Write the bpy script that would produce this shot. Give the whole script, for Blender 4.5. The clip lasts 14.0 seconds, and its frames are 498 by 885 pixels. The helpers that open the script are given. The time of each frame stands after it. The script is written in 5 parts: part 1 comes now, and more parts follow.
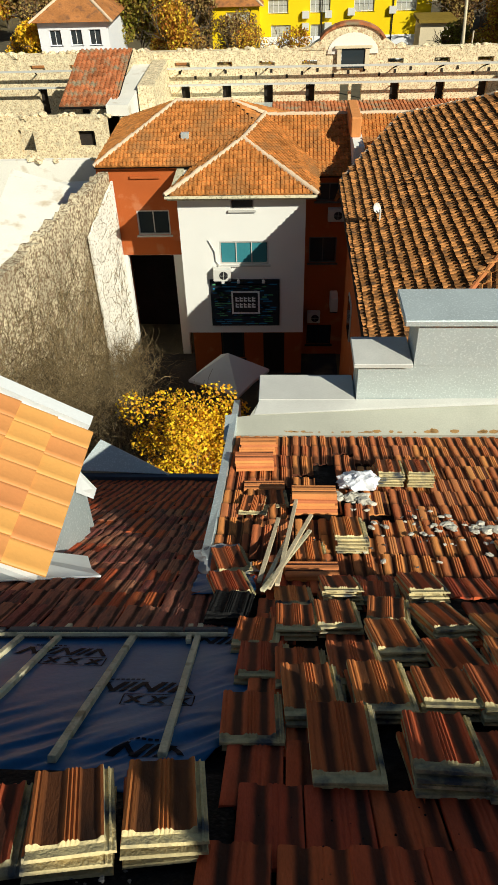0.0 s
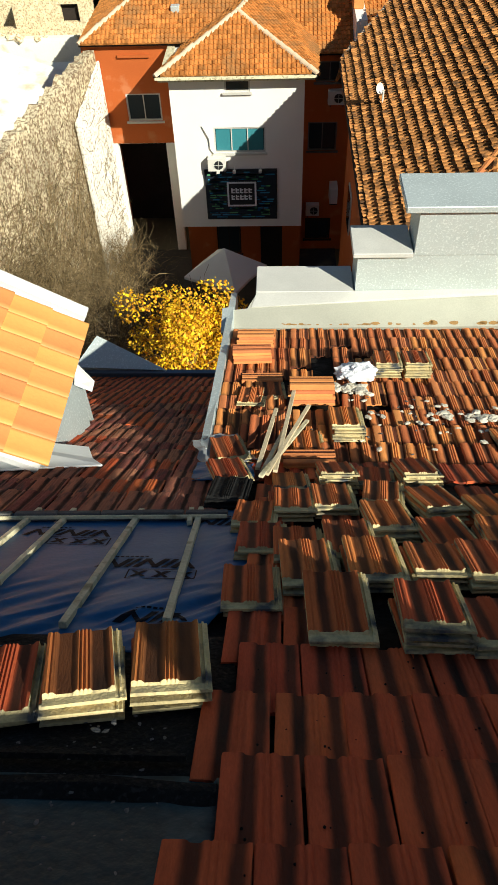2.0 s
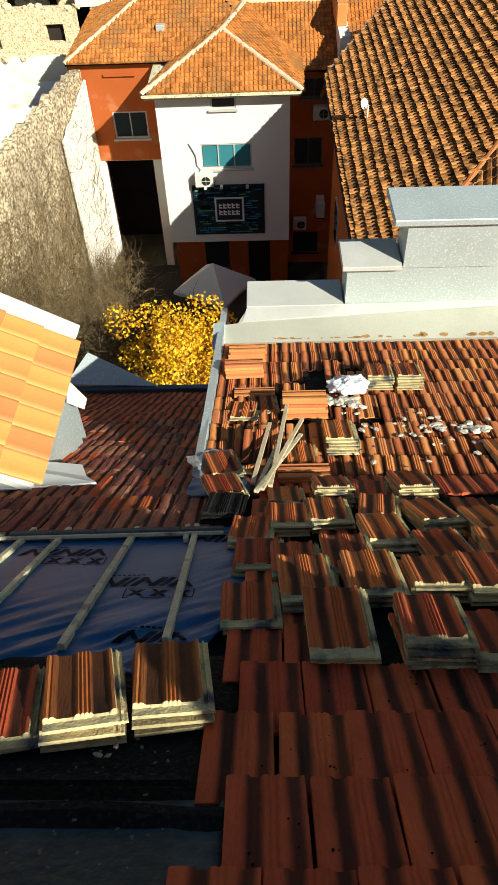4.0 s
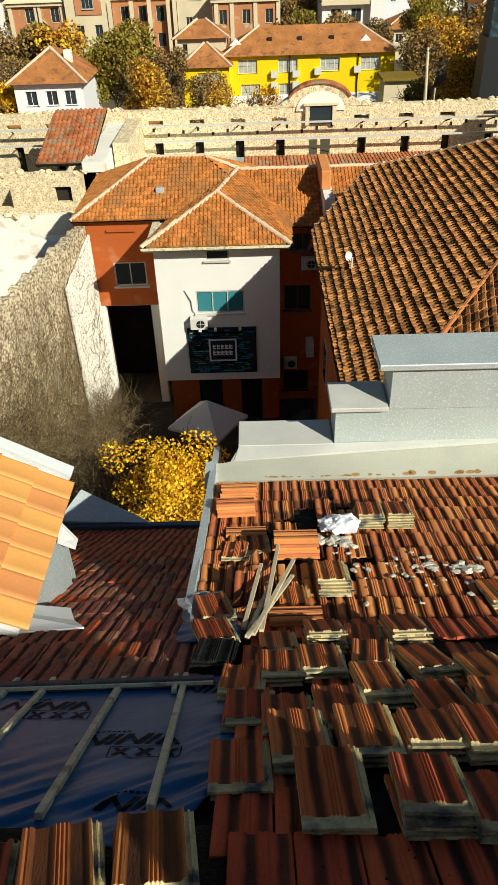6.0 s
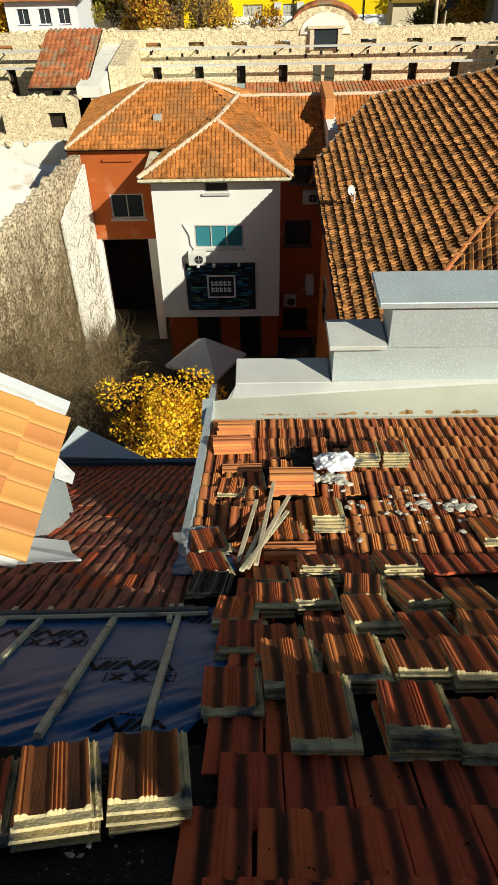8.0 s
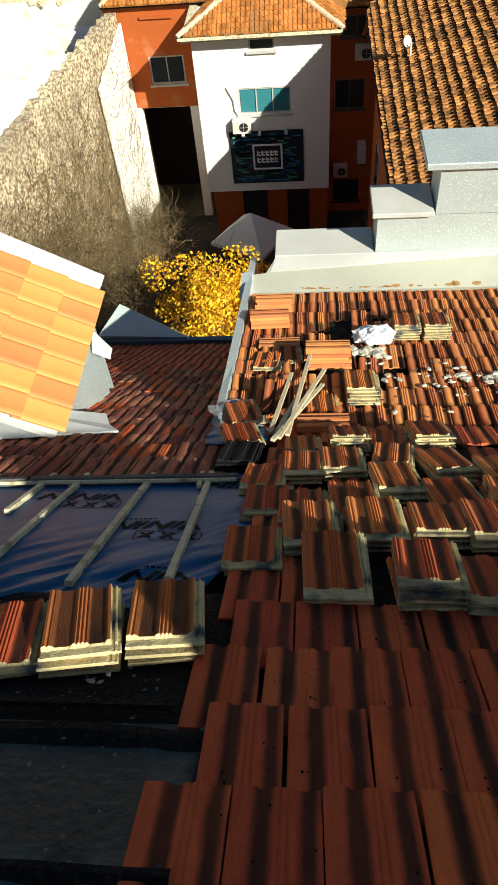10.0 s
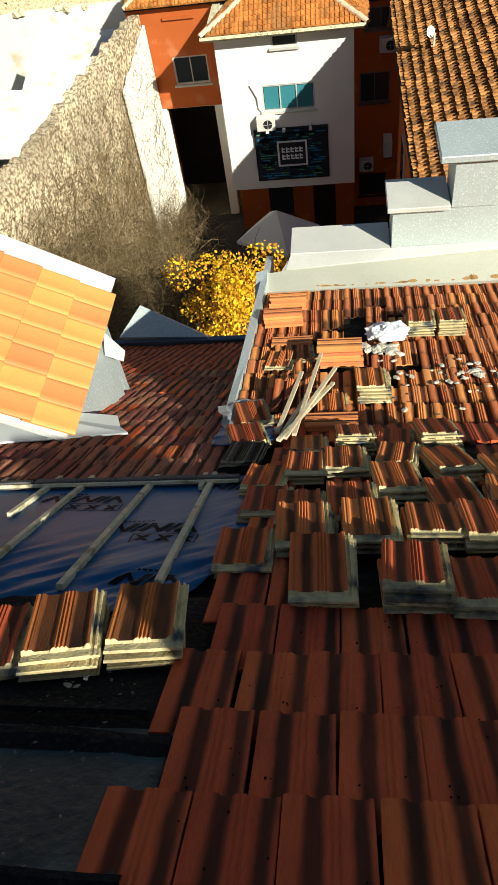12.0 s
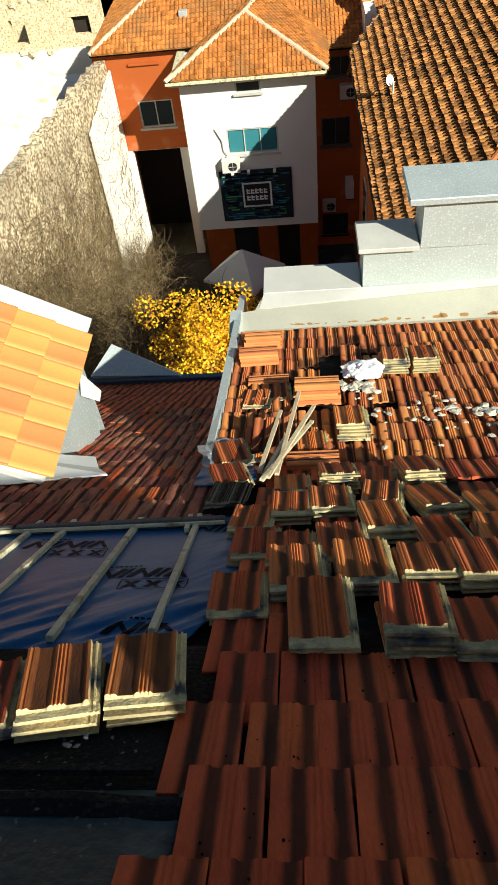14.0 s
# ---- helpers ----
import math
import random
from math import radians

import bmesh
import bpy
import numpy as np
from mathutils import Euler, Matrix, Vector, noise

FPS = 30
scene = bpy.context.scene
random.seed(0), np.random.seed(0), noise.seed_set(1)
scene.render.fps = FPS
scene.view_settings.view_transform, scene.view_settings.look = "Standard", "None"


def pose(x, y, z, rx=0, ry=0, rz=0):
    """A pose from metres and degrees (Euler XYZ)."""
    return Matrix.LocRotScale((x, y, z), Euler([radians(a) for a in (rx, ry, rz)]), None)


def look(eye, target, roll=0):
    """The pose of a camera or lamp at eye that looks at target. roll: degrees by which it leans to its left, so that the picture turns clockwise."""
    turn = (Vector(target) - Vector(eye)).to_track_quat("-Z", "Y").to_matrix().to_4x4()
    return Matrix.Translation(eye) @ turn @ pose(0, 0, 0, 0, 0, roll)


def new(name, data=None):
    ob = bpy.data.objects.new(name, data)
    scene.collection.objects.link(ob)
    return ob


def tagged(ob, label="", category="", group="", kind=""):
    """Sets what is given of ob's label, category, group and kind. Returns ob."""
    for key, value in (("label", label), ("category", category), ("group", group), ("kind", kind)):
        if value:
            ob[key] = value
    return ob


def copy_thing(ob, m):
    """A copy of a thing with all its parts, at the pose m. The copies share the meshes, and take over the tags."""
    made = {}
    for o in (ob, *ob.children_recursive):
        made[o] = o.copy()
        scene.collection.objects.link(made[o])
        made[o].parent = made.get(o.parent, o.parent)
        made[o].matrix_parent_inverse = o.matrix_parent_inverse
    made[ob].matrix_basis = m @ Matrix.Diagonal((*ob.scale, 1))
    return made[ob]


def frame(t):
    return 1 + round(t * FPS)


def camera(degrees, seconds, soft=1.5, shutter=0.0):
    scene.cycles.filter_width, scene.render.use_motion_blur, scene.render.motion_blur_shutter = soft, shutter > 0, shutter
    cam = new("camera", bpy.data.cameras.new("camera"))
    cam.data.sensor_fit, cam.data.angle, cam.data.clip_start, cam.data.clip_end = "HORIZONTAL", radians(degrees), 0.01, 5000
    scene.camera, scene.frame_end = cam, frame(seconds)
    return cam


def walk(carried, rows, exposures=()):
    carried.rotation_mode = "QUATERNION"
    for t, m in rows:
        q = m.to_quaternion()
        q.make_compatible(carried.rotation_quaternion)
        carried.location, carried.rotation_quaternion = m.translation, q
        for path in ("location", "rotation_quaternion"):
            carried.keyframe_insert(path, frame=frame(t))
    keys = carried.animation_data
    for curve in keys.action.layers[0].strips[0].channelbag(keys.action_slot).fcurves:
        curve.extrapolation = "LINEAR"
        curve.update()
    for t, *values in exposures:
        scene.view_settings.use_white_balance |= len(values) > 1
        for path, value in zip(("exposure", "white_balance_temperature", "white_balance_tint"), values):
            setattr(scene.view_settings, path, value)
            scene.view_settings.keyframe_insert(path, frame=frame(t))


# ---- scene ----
cam = camera(38.7, 14.0, soft=0.8)
PATH = [
    (0, (0.367, 0.433, 19.826), (0.271, 1.961, 18.54), -2.0),
    (0.5, (0.369, 0.426, 19.794), (0.266, 1.889, 18.434), -2.3),
    (1, (0.362, 0.355, 19.792), (0.248, 1.739, 18.353), -1.8),
    (1.5, (0.366, 0.345, 19.788), (0.255, 1.683, 18.306), -2.1),
    (2, (0.369, 0.352, 19.781), (0.28, 1.687, 18.294), -2.6),
    (2.2, (0.379, 0.354, 19.772), (0.279, 1.701, 18.297), -3.3),
    (4.3, (0.344, 0.373, 19.794), (0.288, 1.743, 18.338), -3.0),
    (4.5, (0.354, 0.381, 19.801), (0.311, 1.79, 18.382), -3.6),
    (5, (0.354, 0.417, 19.82), (0.348, 1.908, 18.488), -2.2),
    (5.5, (0.363, 0.395, 19.845), (0.344, 1.954, 18.592), -1.7),
    (6, (0.369, 0.38, 19.877), (0.33, 1.989, 18.69), -2.1),
    (6.5, (0.375, 0.391, 19.889), (0.339, 2.03, 18.743), -2.0),
    (7, (0.366, 0.383, 19.899), (0.319, 2.028, 18.762), -1.7),
    (7.5, (0.377, 0.381, 19.881), (0.322, 1.974, 18.673), -2.3),
    (8, (0.378, 0.374, 19.856), (0.343, 1.876, 18.535), -1.4),
    (8.5, (0.423, 0.335, 19.815), (0.33, 1.753, 18.407), -2.6),
    (9, (0.463, 0.315, 19.794), (0.304, 1.683, 18.344), -5.3),
    (9.2, (0.488, 0.303, 19.787), (0.292, 1.632, 18.306), -6.6),
    (11.3, (0.546, 0.361, 19.774), (0.398, 1.603, 18.212), -5.7),
    (11.5, (0.607, 0.362, 19.766), (0.423, 1.609, 18.214), -7.3),
    (12, (0.71, 0.352, 19.772), (0.436, 1.602, 18.235), -10.6),
    (12.5, (0.711, 0.365, 19.785), (0.454, 1.685, 18.304), -9.4),
    (13, (0.651, 0.364, 19.774), (0.472, 1.667, 18.266), -8.9),
    (13.5, (0.614, 0.373, 19.77), (0.449, 1.662, 18.25), -9.5),
    (14, (0.592, 0.388, 19.783), (0.415, 1.719, 18.301), -7.8),
]
EXPOSURES = [(t, e + 0.1, 6380, 3) for t, e in ((0, 0.08), (0.8, 0.35), (1.5, 0.45), (4.5, 0.48), (5.0, 0.32), (5.5, 0.18), (6.5, 0.06), (7.2, 0.04), (8.0, 0.1), (9.0, 0.36), (11.5, 0.62), (12.3, 0.46), (12.7, 0.46), (13.5, 0.6), (14.0, 0.54))]
walk(cam, [(t, look(eye, target, roll)) for t, eye, target, roll in PATH], exposures=EXPOSURES)

# ---- world, sun ----
SUN = Vector((0.555, -0.616, 0.559)).normalized()
world = bpy.data.worlds.new("world")
scene.world = world
world.use_nodes = True
wn = world.node_tree
sky = wn.nodes.new("ShaderNodeTexSky")
sky.sky_type = 'NISHITA'
sky.sun_disc = False
sky.sun_elevation = math.asin(SUN.z)
sky.sun_rotation = math.atan2(SUN.x, SUN.y)
sky.air_density, sky.dust_density, sky.ozone_density = 1.0, 1.0, 1.5
wn.links.new(sky.outputs[0], wn.nodes["Background"].inputs[0])
wn.nodes["Background"].inputs[1].default_value = 0.041
sun_data = bpy.data.lights.new("sun", 'SUN')
sun_data.energy, sun_data.angle, sun_data.color = 5.0, radians(0.5), (1.0, 0.94, 0.83)
sun_lamp = new("sun", sun_data)
sun_lamp.matrix_world = look((20, -25, 60), Vector((20, -25, 60)) - SUN)


# ---- materials ----
def mat(name, col, rough=0.8, var=0.25, scale=3.0, fine=40.0, bump=0.2, metal=0.0, stain=None, stain_amount=0.5,
        stain_scale=1.2, rnd=0.0, island=0.0, sat=0.0, streak=False, pans=(), head=None):
    """A surface with a coarse and a fine variation, optional stains of another colour, and relief."""
    m = bpy.data.materials.new(name)
    m.use_nodes = True
    n, l = m.node_tree.nodes, m.node_tree.links
    b = n["Principled BSDF"]
    b.inputs["Roughness"].default_value = rough
    b.inputs["Metallic"].default_value = metal
    co = n.new("ShaderNodeTexCoord")
    geo = n.new("ShaderNodeNewGeometry")
    src = geo.outputs["Position"]
    b.inputs["Specular IOR Level"].default_value = 0.5 if rough < 0.5 else 0.3 if rough < 0.7 else 0.12
    if streak:
        # grain and dirt run down each tile, and differ from tile to tile
        sv = n.new("ShaderNodeVectorMath")
        sv.operation = 'MULTIPLY_ADD'
        sv.inputs[1].default_value = (1.0, 0.22, 1.0)
        own = n.new("ShaderNodeObjectInfo")
        off = n.new("ShaderNodeVectorMath")
        off.operation = 'SCALE'
        off.inputs[0].default_value = (37.0, 11.0, 5.0)
        l.new(own.outputs["Random"], off.inputs["Scale"])
        l.new(co.outputs["Object"], sv.inputs[0])
        l.new(off.outputs[0], sv.inputs[2])
        src = sv.outputs[0]

    def noise_tex(sc, detail=5.0):
        t = n.new("ShaderNodeTexNoise")
        t.inputs["Scale"].default_value = sc
        t.inputs["Detail"].default_value = detail
        l.new(src, t.inputs["Vector"])
        return t.outputs["Fac"]

    def math_node(op, a, c):
        k = n.new("ShaderNodeMath")
        k.operation = op
        for i, q in enumerate((a, c)):
            if isinstance(q, (int, float)):
                k.inputs[i].default_value = q
            else:
                l.new(q, k.inputs[i])
        return k.outputs[0]

    big, small = noise_tex(scale), noise_tex(fine)
    value = math_node('ADD', math_node('MULTIPLY', math_node('SUBTRACT', big, 0.5), 2.2 * var), 1.0)
    value = math_node('ADD', value, math_node('MULTIPLY', math_node('SUBTRACT', small, 0.5), 1.5 * var))
    if rnd:
        oi = n.new("ShaderNodeObjectInfo")
        value = math_node('ADD', value, math_node('MULTIPLY', math_node('SUBTRACT', oi.outputs["Random"], 0.5), rnd))
    if island:
        value = math_node('ADD', value, math_node('MULTIPLY', math_node('SUBTRACT', geo.outputs["Random Per Island"], 0.5), island))
    hs = n.new("ShaderNodeHueSaturation")
    hs.inputs["Color"].default_value = (*col, 1)
    l.new(value, hs.inputs["Value"])
    out = hs.outputs[0]
    if sat:
        pick = n.new("ShaderNodeObjectInfo").outputs["Random"] if rnd else geo.outputs["Random Per Island"]
        hue = math_node('ADD', math_node('MULTIPLY', math_node('SUBTRACT', pick, 0.5), sat), 0.5)
        l.new(hue, hs.inputs["Hue"])
    if stain:
        s = noise_tex(stain_scale, 8.0)
        ramp = n.new("ShaderNodeValToRGB")
        ramp.color_ramp.elements[0].position = 0.60 - 0.3 * stain_amount
        ramp.color_ramp.elements[1].position = 0.72 - 0.2 * stain_amount
        l.new(s, ramp.inputs[0])
        mix = n.new("ShaderNodeMix")
        mix.data_type = 'RGBA'
        l.new(ramp.outputs[0], mix.inputs[0])
        l.new(out, mix.inputs[6])
        mix.inputs[7].default_value = (*stain, 1)
        out = mix.outputs[2]
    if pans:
        # dirt settled along a tile's pans, uneven and ragged, with shade painted in
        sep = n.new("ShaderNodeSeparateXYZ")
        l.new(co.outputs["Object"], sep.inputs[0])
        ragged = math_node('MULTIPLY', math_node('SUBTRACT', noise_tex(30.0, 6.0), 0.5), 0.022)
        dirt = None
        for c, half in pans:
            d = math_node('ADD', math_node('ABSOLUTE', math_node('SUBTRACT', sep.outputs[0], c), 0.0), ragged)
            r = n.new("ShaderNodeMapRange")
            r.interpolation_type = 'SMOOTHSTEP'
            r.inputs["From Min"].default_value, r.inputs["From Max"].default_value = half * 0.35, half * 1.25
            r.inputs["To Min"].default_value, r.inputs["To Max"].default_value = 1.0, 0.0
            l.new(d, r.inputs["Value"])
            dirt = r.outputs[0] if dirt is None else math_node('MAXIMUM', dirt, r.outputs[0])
        # shade painted where the next course laps the tile's head
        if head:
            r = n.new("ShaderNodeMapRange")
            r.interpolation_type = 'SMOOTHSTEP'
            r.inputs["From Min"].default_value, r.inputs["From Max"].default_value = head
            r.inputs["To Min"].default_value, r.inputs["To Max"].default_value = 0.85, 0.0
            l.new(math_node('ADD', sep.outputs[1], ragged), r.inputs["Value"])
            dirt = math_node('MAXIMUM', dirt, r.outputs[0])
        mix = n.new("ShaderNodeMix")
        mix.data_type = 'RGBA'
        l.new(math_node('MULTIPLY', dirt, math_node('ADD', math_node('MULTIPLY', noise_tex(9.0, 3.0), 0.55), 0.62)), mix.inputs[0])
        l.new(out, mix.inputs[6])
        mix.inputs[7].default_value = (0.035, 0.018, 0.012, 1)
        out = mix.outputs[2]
    l.new(out, b.inputs["Base Color"])
    if bump:
        bp = n.new("ShaderNodeBump")
        bp.inputs["Strength"].default_value = bump
        bp.inputs["Distance"].default_value = 0.02
        l.new(small, bp.inputs["Height"])
        l.new(bp.outputs[0], b.inputs["Normal"])
    return m


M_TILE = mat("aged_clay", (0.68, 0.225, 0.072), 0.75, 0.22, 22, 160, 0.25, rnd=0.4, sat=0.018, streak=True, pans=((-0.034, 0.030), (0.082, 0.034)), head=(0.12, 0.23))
M_LOOSE = mat("loose_clay", (0.62, 0.185, 0.056), 0.75, 0.22, 22, 160, 0.25, rnd=0.35, sat=0.018, streak=True, pans=((-0.062, 0.030), (0.052, 0.030)))
M_LOOSE_MID = mat("loose_dark_clay", (0.52, 0.12, 0.04), 0.75, 0.22, 22, 160, 0.25, rnd=0.3, sat=0.016, streak=True, pans=((-0.062, 0.026), (0.052, 0.024)))
# Dark blue-grey carries the shade on the gutter in its colour.
M_GUTTER = mat("shaded_blue_grey_gutter", (0.13, 0.17, 0.22), 0.5, 0.15, 3, 30, 0.05, metal=0.2)
# Pan dirt plus the shade of pans and tile ends, as one colour.
M_PAN_SHADE_DIRT = mat("shaded_dirty_clay_pan", (0.13, 0.042, 0.022), 0.85, 0.6, 20, 150, 0.4, stain=(0.035, 0.02, 0.015), stain_amount=0.4, stain_scale=20, rnd=0.4, streak=True)
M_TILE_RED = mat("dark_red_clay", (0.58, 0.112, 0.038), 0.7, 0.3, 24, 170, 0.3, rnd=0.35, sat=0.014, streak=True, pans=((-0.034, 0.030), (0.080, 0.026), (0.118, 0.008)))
M_GREY_RAW = mat("grey_clay_edge", (0.13, 0.125, 0.12), 0.9, 0.4, 8, 70, 0.5, rnd=0.3)
M_FOIL = mat("grey_foil", (0.24, 0.245, 0.25), 0.35, 0.15, 4, 40, 0.1)
# Grey blotches put the cool shade of the tile edges into the colour.
M_RAW = mat("raw_clay_edge", (0.58, 0.475, 0.245), 0.9, 0.35, 10, 90, 0.4, stain=(0.08, 0.088, 0.095), stain_amount=0.32, stain_scale=7, rnd=0.4)
M_TILE_OLD = mat("weathered_grey_clay", (0.36, 0.125, 0.08), 0.85, 0.4, 20, 120, 0.4, stain=(0.13, 0.075, 0.06), stain_amount=0.25, stain_scale=18, rnd=0.6, sat=0.03, streak=True, pans=((-0.033, 0.018), (0.08, 0.018)))
M_TILE_NEW = mat("new_orange_clay", (0.64, 0.285, 0.085), 0.55, 0.10, 4, 30, 0.1, rnd=0.18, sat=0.02)
M_TILE_FRESH = mat("orange_clay", (0.60, 0.22, 0.075), 0.7, 0.2, 5, 50, 0.25, rnd=0.3, sat=0.02)
# Near-black: the shade of gaps between tiles is put into this colour.
M_DECK = mat("gap_shade_boards", (0.014, 0.011, 0.009), 0.95, 0.5, 2, 30, 0.6, stain=(0.035, 0.03, 0.026), stain_amount=0.15, stain_scale=9)
M_MEMB = mat("blue_underlay", (0.013, 0.10, 0.24), 0.5, 0.25, 1.5, 35, 0.08, stain=(0.04, 0.14, 0.25), stain_amount=0.15, stain_scale=1.0)
M_PRINT = mat("dark_print", (0.006, 0.008, 0.014), 0.75, 0.2, 5, 60, 0.0)
M_BATTEN = mat("weathered_batten", (0.66, 0.60, 0.40), 0.85, 0.3, 6, 60, 0.4, rnd=0.3, stain=(0.34, 0.29, 0.17), stain_amount=0.2, stain_scale=9)
M_PLANK = mat("pale_plank", (0.55, 0.45, 0.29), 0.8, 0.3, 6, 60, 0.3, rnd=0.3)
M_SHEET = mat("galvanised_sheet", (0.54, 0.60, 0.585), 0.42, 0.16, 1.6, 110, 0.12, metal=0.35, stain=(0.72, 0.78, 0.76), stain_amount=0.25, stain_scale=42)
M_CREAM = mat("cream_sheet", (0.50, 0.49, 0.40), 0.5, 0.2, 1.6, 60, 0.1, metal=0.15)
# Wide dark pans: dirt plus the shade between ribs in grazing sun, painted in.
M_LOOSE_PAN_SHADE = mat("dirt_and_shade_loose_clay", (0.58, 0.165, 0.05), 0.75, 0.22, 22, 160, 0.25, rnd=0.35, sat=0.018, streak=True, pans=((-0.064, 0.050), (0.050, 0.046)))
M_RUST = mat("rust_stain", (0.36, 0.21, 0.08), 0.9, 0.4, 9, 60, 0.2)
M_CAP_SHEET = mat("pale_cap_sheet", (0.56, 0.55, 0.50), 0.5, 0.2, 2, 60, 0.08, metal=0.05)
M_WHITE_SHEET = mat("white_sheet", (0.75, 0.76, 0.74), 0.45, 0.08, 2, 40, 0.05, metal=0.1)
M_SOOT = mat("bitumen_and_debris", (0.010, 0.010, 0.010), 0.9, 0.7, 3, 45, 0.9, stain=(0.028, 0.026, 0.024), stain_amount=0.2, stain_scale=60)
M_TARP = mat("grey_green_felt", (0.010, 0.026, 0.032), 0.6, 0.7, 2.0, 30, 0.5, stain=(0.034, 0.080, 0.095), stain_amount=0.4, stain_scale=3)
M_PLASTIC = mat("white_plastic", (0.8, 0.8, 0.82), 0.35, 0.08, 6, 60, 0.2)
M_MORTAR = mat("lime_mortar", (0.62, 0.57, 0.46), 0.95, 0.25, 8, 60, 0.6)
M_RENDER = mat("white_render", (0.80, 0.78, 0.72), 0.9, 0.06, 0.6, 40, 0.1)
M_RED_WALL = mat("red_render", (0.45, 0.11, 0.028), 0.9, 0.2, 0.5, 25, 0.15, stain=(0.50, 0.17, 0.07), stain_amount=0.04, stain_scale=1.4)
M_HOUSE_TILE = mat("orange_roof", (0.50, 0.195, 0.05), 0.8, 0.3, 0.7, 9, 0.3, island=0.6, stain=(0.36, 0.17, 0.06), stain_amount=0.25, stain_scale=0.9)
M_BIG_TILE = mat("brown_orange_roof", (0.46, 0.20, 0.062), 0.85, 0.6, 1.4, 16, 0.5, island=0.9, stain=(0.10, 0.055, 0.028), stain_amount=0.30, stain_scale=4.5)
M_OLD_ROOF = mat("ruined_roof_tile", (0.42, 0.15, 0.06), 0.9, 0.35, 0.6, 6, 0.3, island=0.6, stain=(0.3, 0.24, 0.15), stain_amount=0.3, stain_scale=1.2)
M_CAP = mat("mortared_ridge", (0.62, 0.47, 0.32), 0.9, 0.25, 2, 15, 0.4, island=0.5)
M_GLASS = mat("dark_window_glass", (0.03, 0.04, 0.045), 0.08, 0.1, 1, 10, 0.0)
M_CURTAIN = mat("curtained_window_glass", (0.46, 0.45, 0.38), 0.25, 0.3, 1.5, 10, 0.0)
M_TEAL = mat("teal_window_glass", (0.05, 0.22, 0.25), 0.12, 0.1, 1, 10, 0.0)
M_FRAME = mat("pale_window_frame", (0.55, 0.53, 0.48), 0.5, 0.08, 2, 30, 0.0)
# Near-black: dark parts, and the shade of recesses put into the colour.
M_DARK = mat("dark_parts_recess_shade", (0.03, 0.024, 0.02), 0.9, 0.4, 1, 10, 0.2)
M_BLACK = mat("black_metal", (0.02, 0.02, 0.022), 0.5, 0.2, 3, 30, 0.0)
M_AC = mat("ivory_casing", (0.66, 0.64, 0.58), 0.45, 0.05, 3, 30, 0.0)
M_SIGN = mat("dark_banner", (0.012, 0.02, 0.03), 0.5, 0.15, 2, 30, 0.0)
M_SIGN_BLUE = mat("banner_blue", (0.03, 0.22, 0.40), 0.5, 0.1)
M_SIGN_GREEN = mat("banner_green", (0.10, 0.34, 0.15), 0.5, 0.1)
M_WHITE = mat("white_paint", (0.8, 0.8, 0.8), 0.6, 0.04)
M_RUBBLE = mat("rubble_masonry", (0.76, 0.64, 0.41), 0.95, 0.6, 3.0, 14, 1.0, stain=(0.42, 0.26, 0.14), stain_amount=0.34, stain_scale=9)
M_OLD_WALL = mat("peeling_plaster_wall", (0.60, 0.51, 0.34), 0.95, 0.9, 0.6, 22, 1.0, stain=(0.23, 0.155, 0.095), stain_amount=0.58, stain_scale=9)
M_LIME = mat("limewash", (0.82, 0.78, 0.68), 0.95, 0.12, 0.5, 12, 0.3, stain=(0.6, 0.5, 0.36), stain_amount=0.15, stain_scale=0.9)
M_GROUND = mat("autumn_ground", (0.10, 0.085, 0.055), 0.95, 0.5, 0.08, 1.5, 0.5, stain=(0.16, 0.12, 0.05), stain_amount=0.4, stain_scale=0.05)
# Dark paving colour that takes in the shade lying over the courtyard.
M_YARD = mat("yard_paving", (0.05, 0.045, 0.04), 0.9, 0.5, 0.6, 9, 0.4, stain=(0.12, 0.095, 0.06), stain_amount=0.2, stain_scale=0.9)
M_BARK = mat("bark", (0.13, 0.10, 0.07), 0.95, 0.3, 3, 30, 0.6)
M_TWIG = mat("dry_twigs", (0.20, 0.145, 0.075), 0.95, 0.3, 1, 20, 0.0, island=1.4)
M_WASH = mat("flaking_limewash", (0.82, 0.78, 0.68), 0.95, 0.25, 0.8, 20, 0.6, stain=(0.36, 0.27, 0.18), stain_amount=0.25, stain_scale=11)
M_YELLOW_LEAF = mat("yellow_leaves", (0.72, 0.40, 0.015), 0.6, 0.2, 1.5, 10, 0.0, island=0.7, sat=0.05)
M_GOLD_LEAF = mat("golden_leaves", (0.52, 0.27, 0.03), 0.7, 0.3, 0.3, 3, 0.0, island=0.9, sat=0.08)
M_GREEN_LEAF = mat("dull_green_leaves", (0.24, 0.18, 0.028), 0.7, 0.3, 0.3, 3, 0.0, island=0.9, sat=0.10)
M_BROWN_LEAF = mat("brown_leaves", (0.24, 0.145, 0.05), 0.8, 0.3, 0.2, 3, 0.0, island=0.9, sat=0.06)
M_YELLOW_WALL = mat("yellow_paint", (0.85, 0.60, 0.01), 0.8, 0.06, 0.4, 10, 0.0)
M_BRICK_WALL = mat("orange_stucco", (0.50, 0.22, 0.10), 0.9, 0.2, 0.3, 4, 0.2, stain=(0.65, 0.5, 0.3), stain_amount=0.12, stain_scale=0.5)
M_STONE = mat("cream_stone", (0.68, 0.57, 0.38), 0.9, 0.15, 0.4, 6, 0.2)
M_FAR_ROOF = mat("far_clay_roof", (0.42, 0.17, 0.055), 0.85, 0.55, 0.8, 7, 0.3, island=0.3, stain=(0.22, 0.10, 0.045), stain_amount=0.25, stain_scale=1.6)
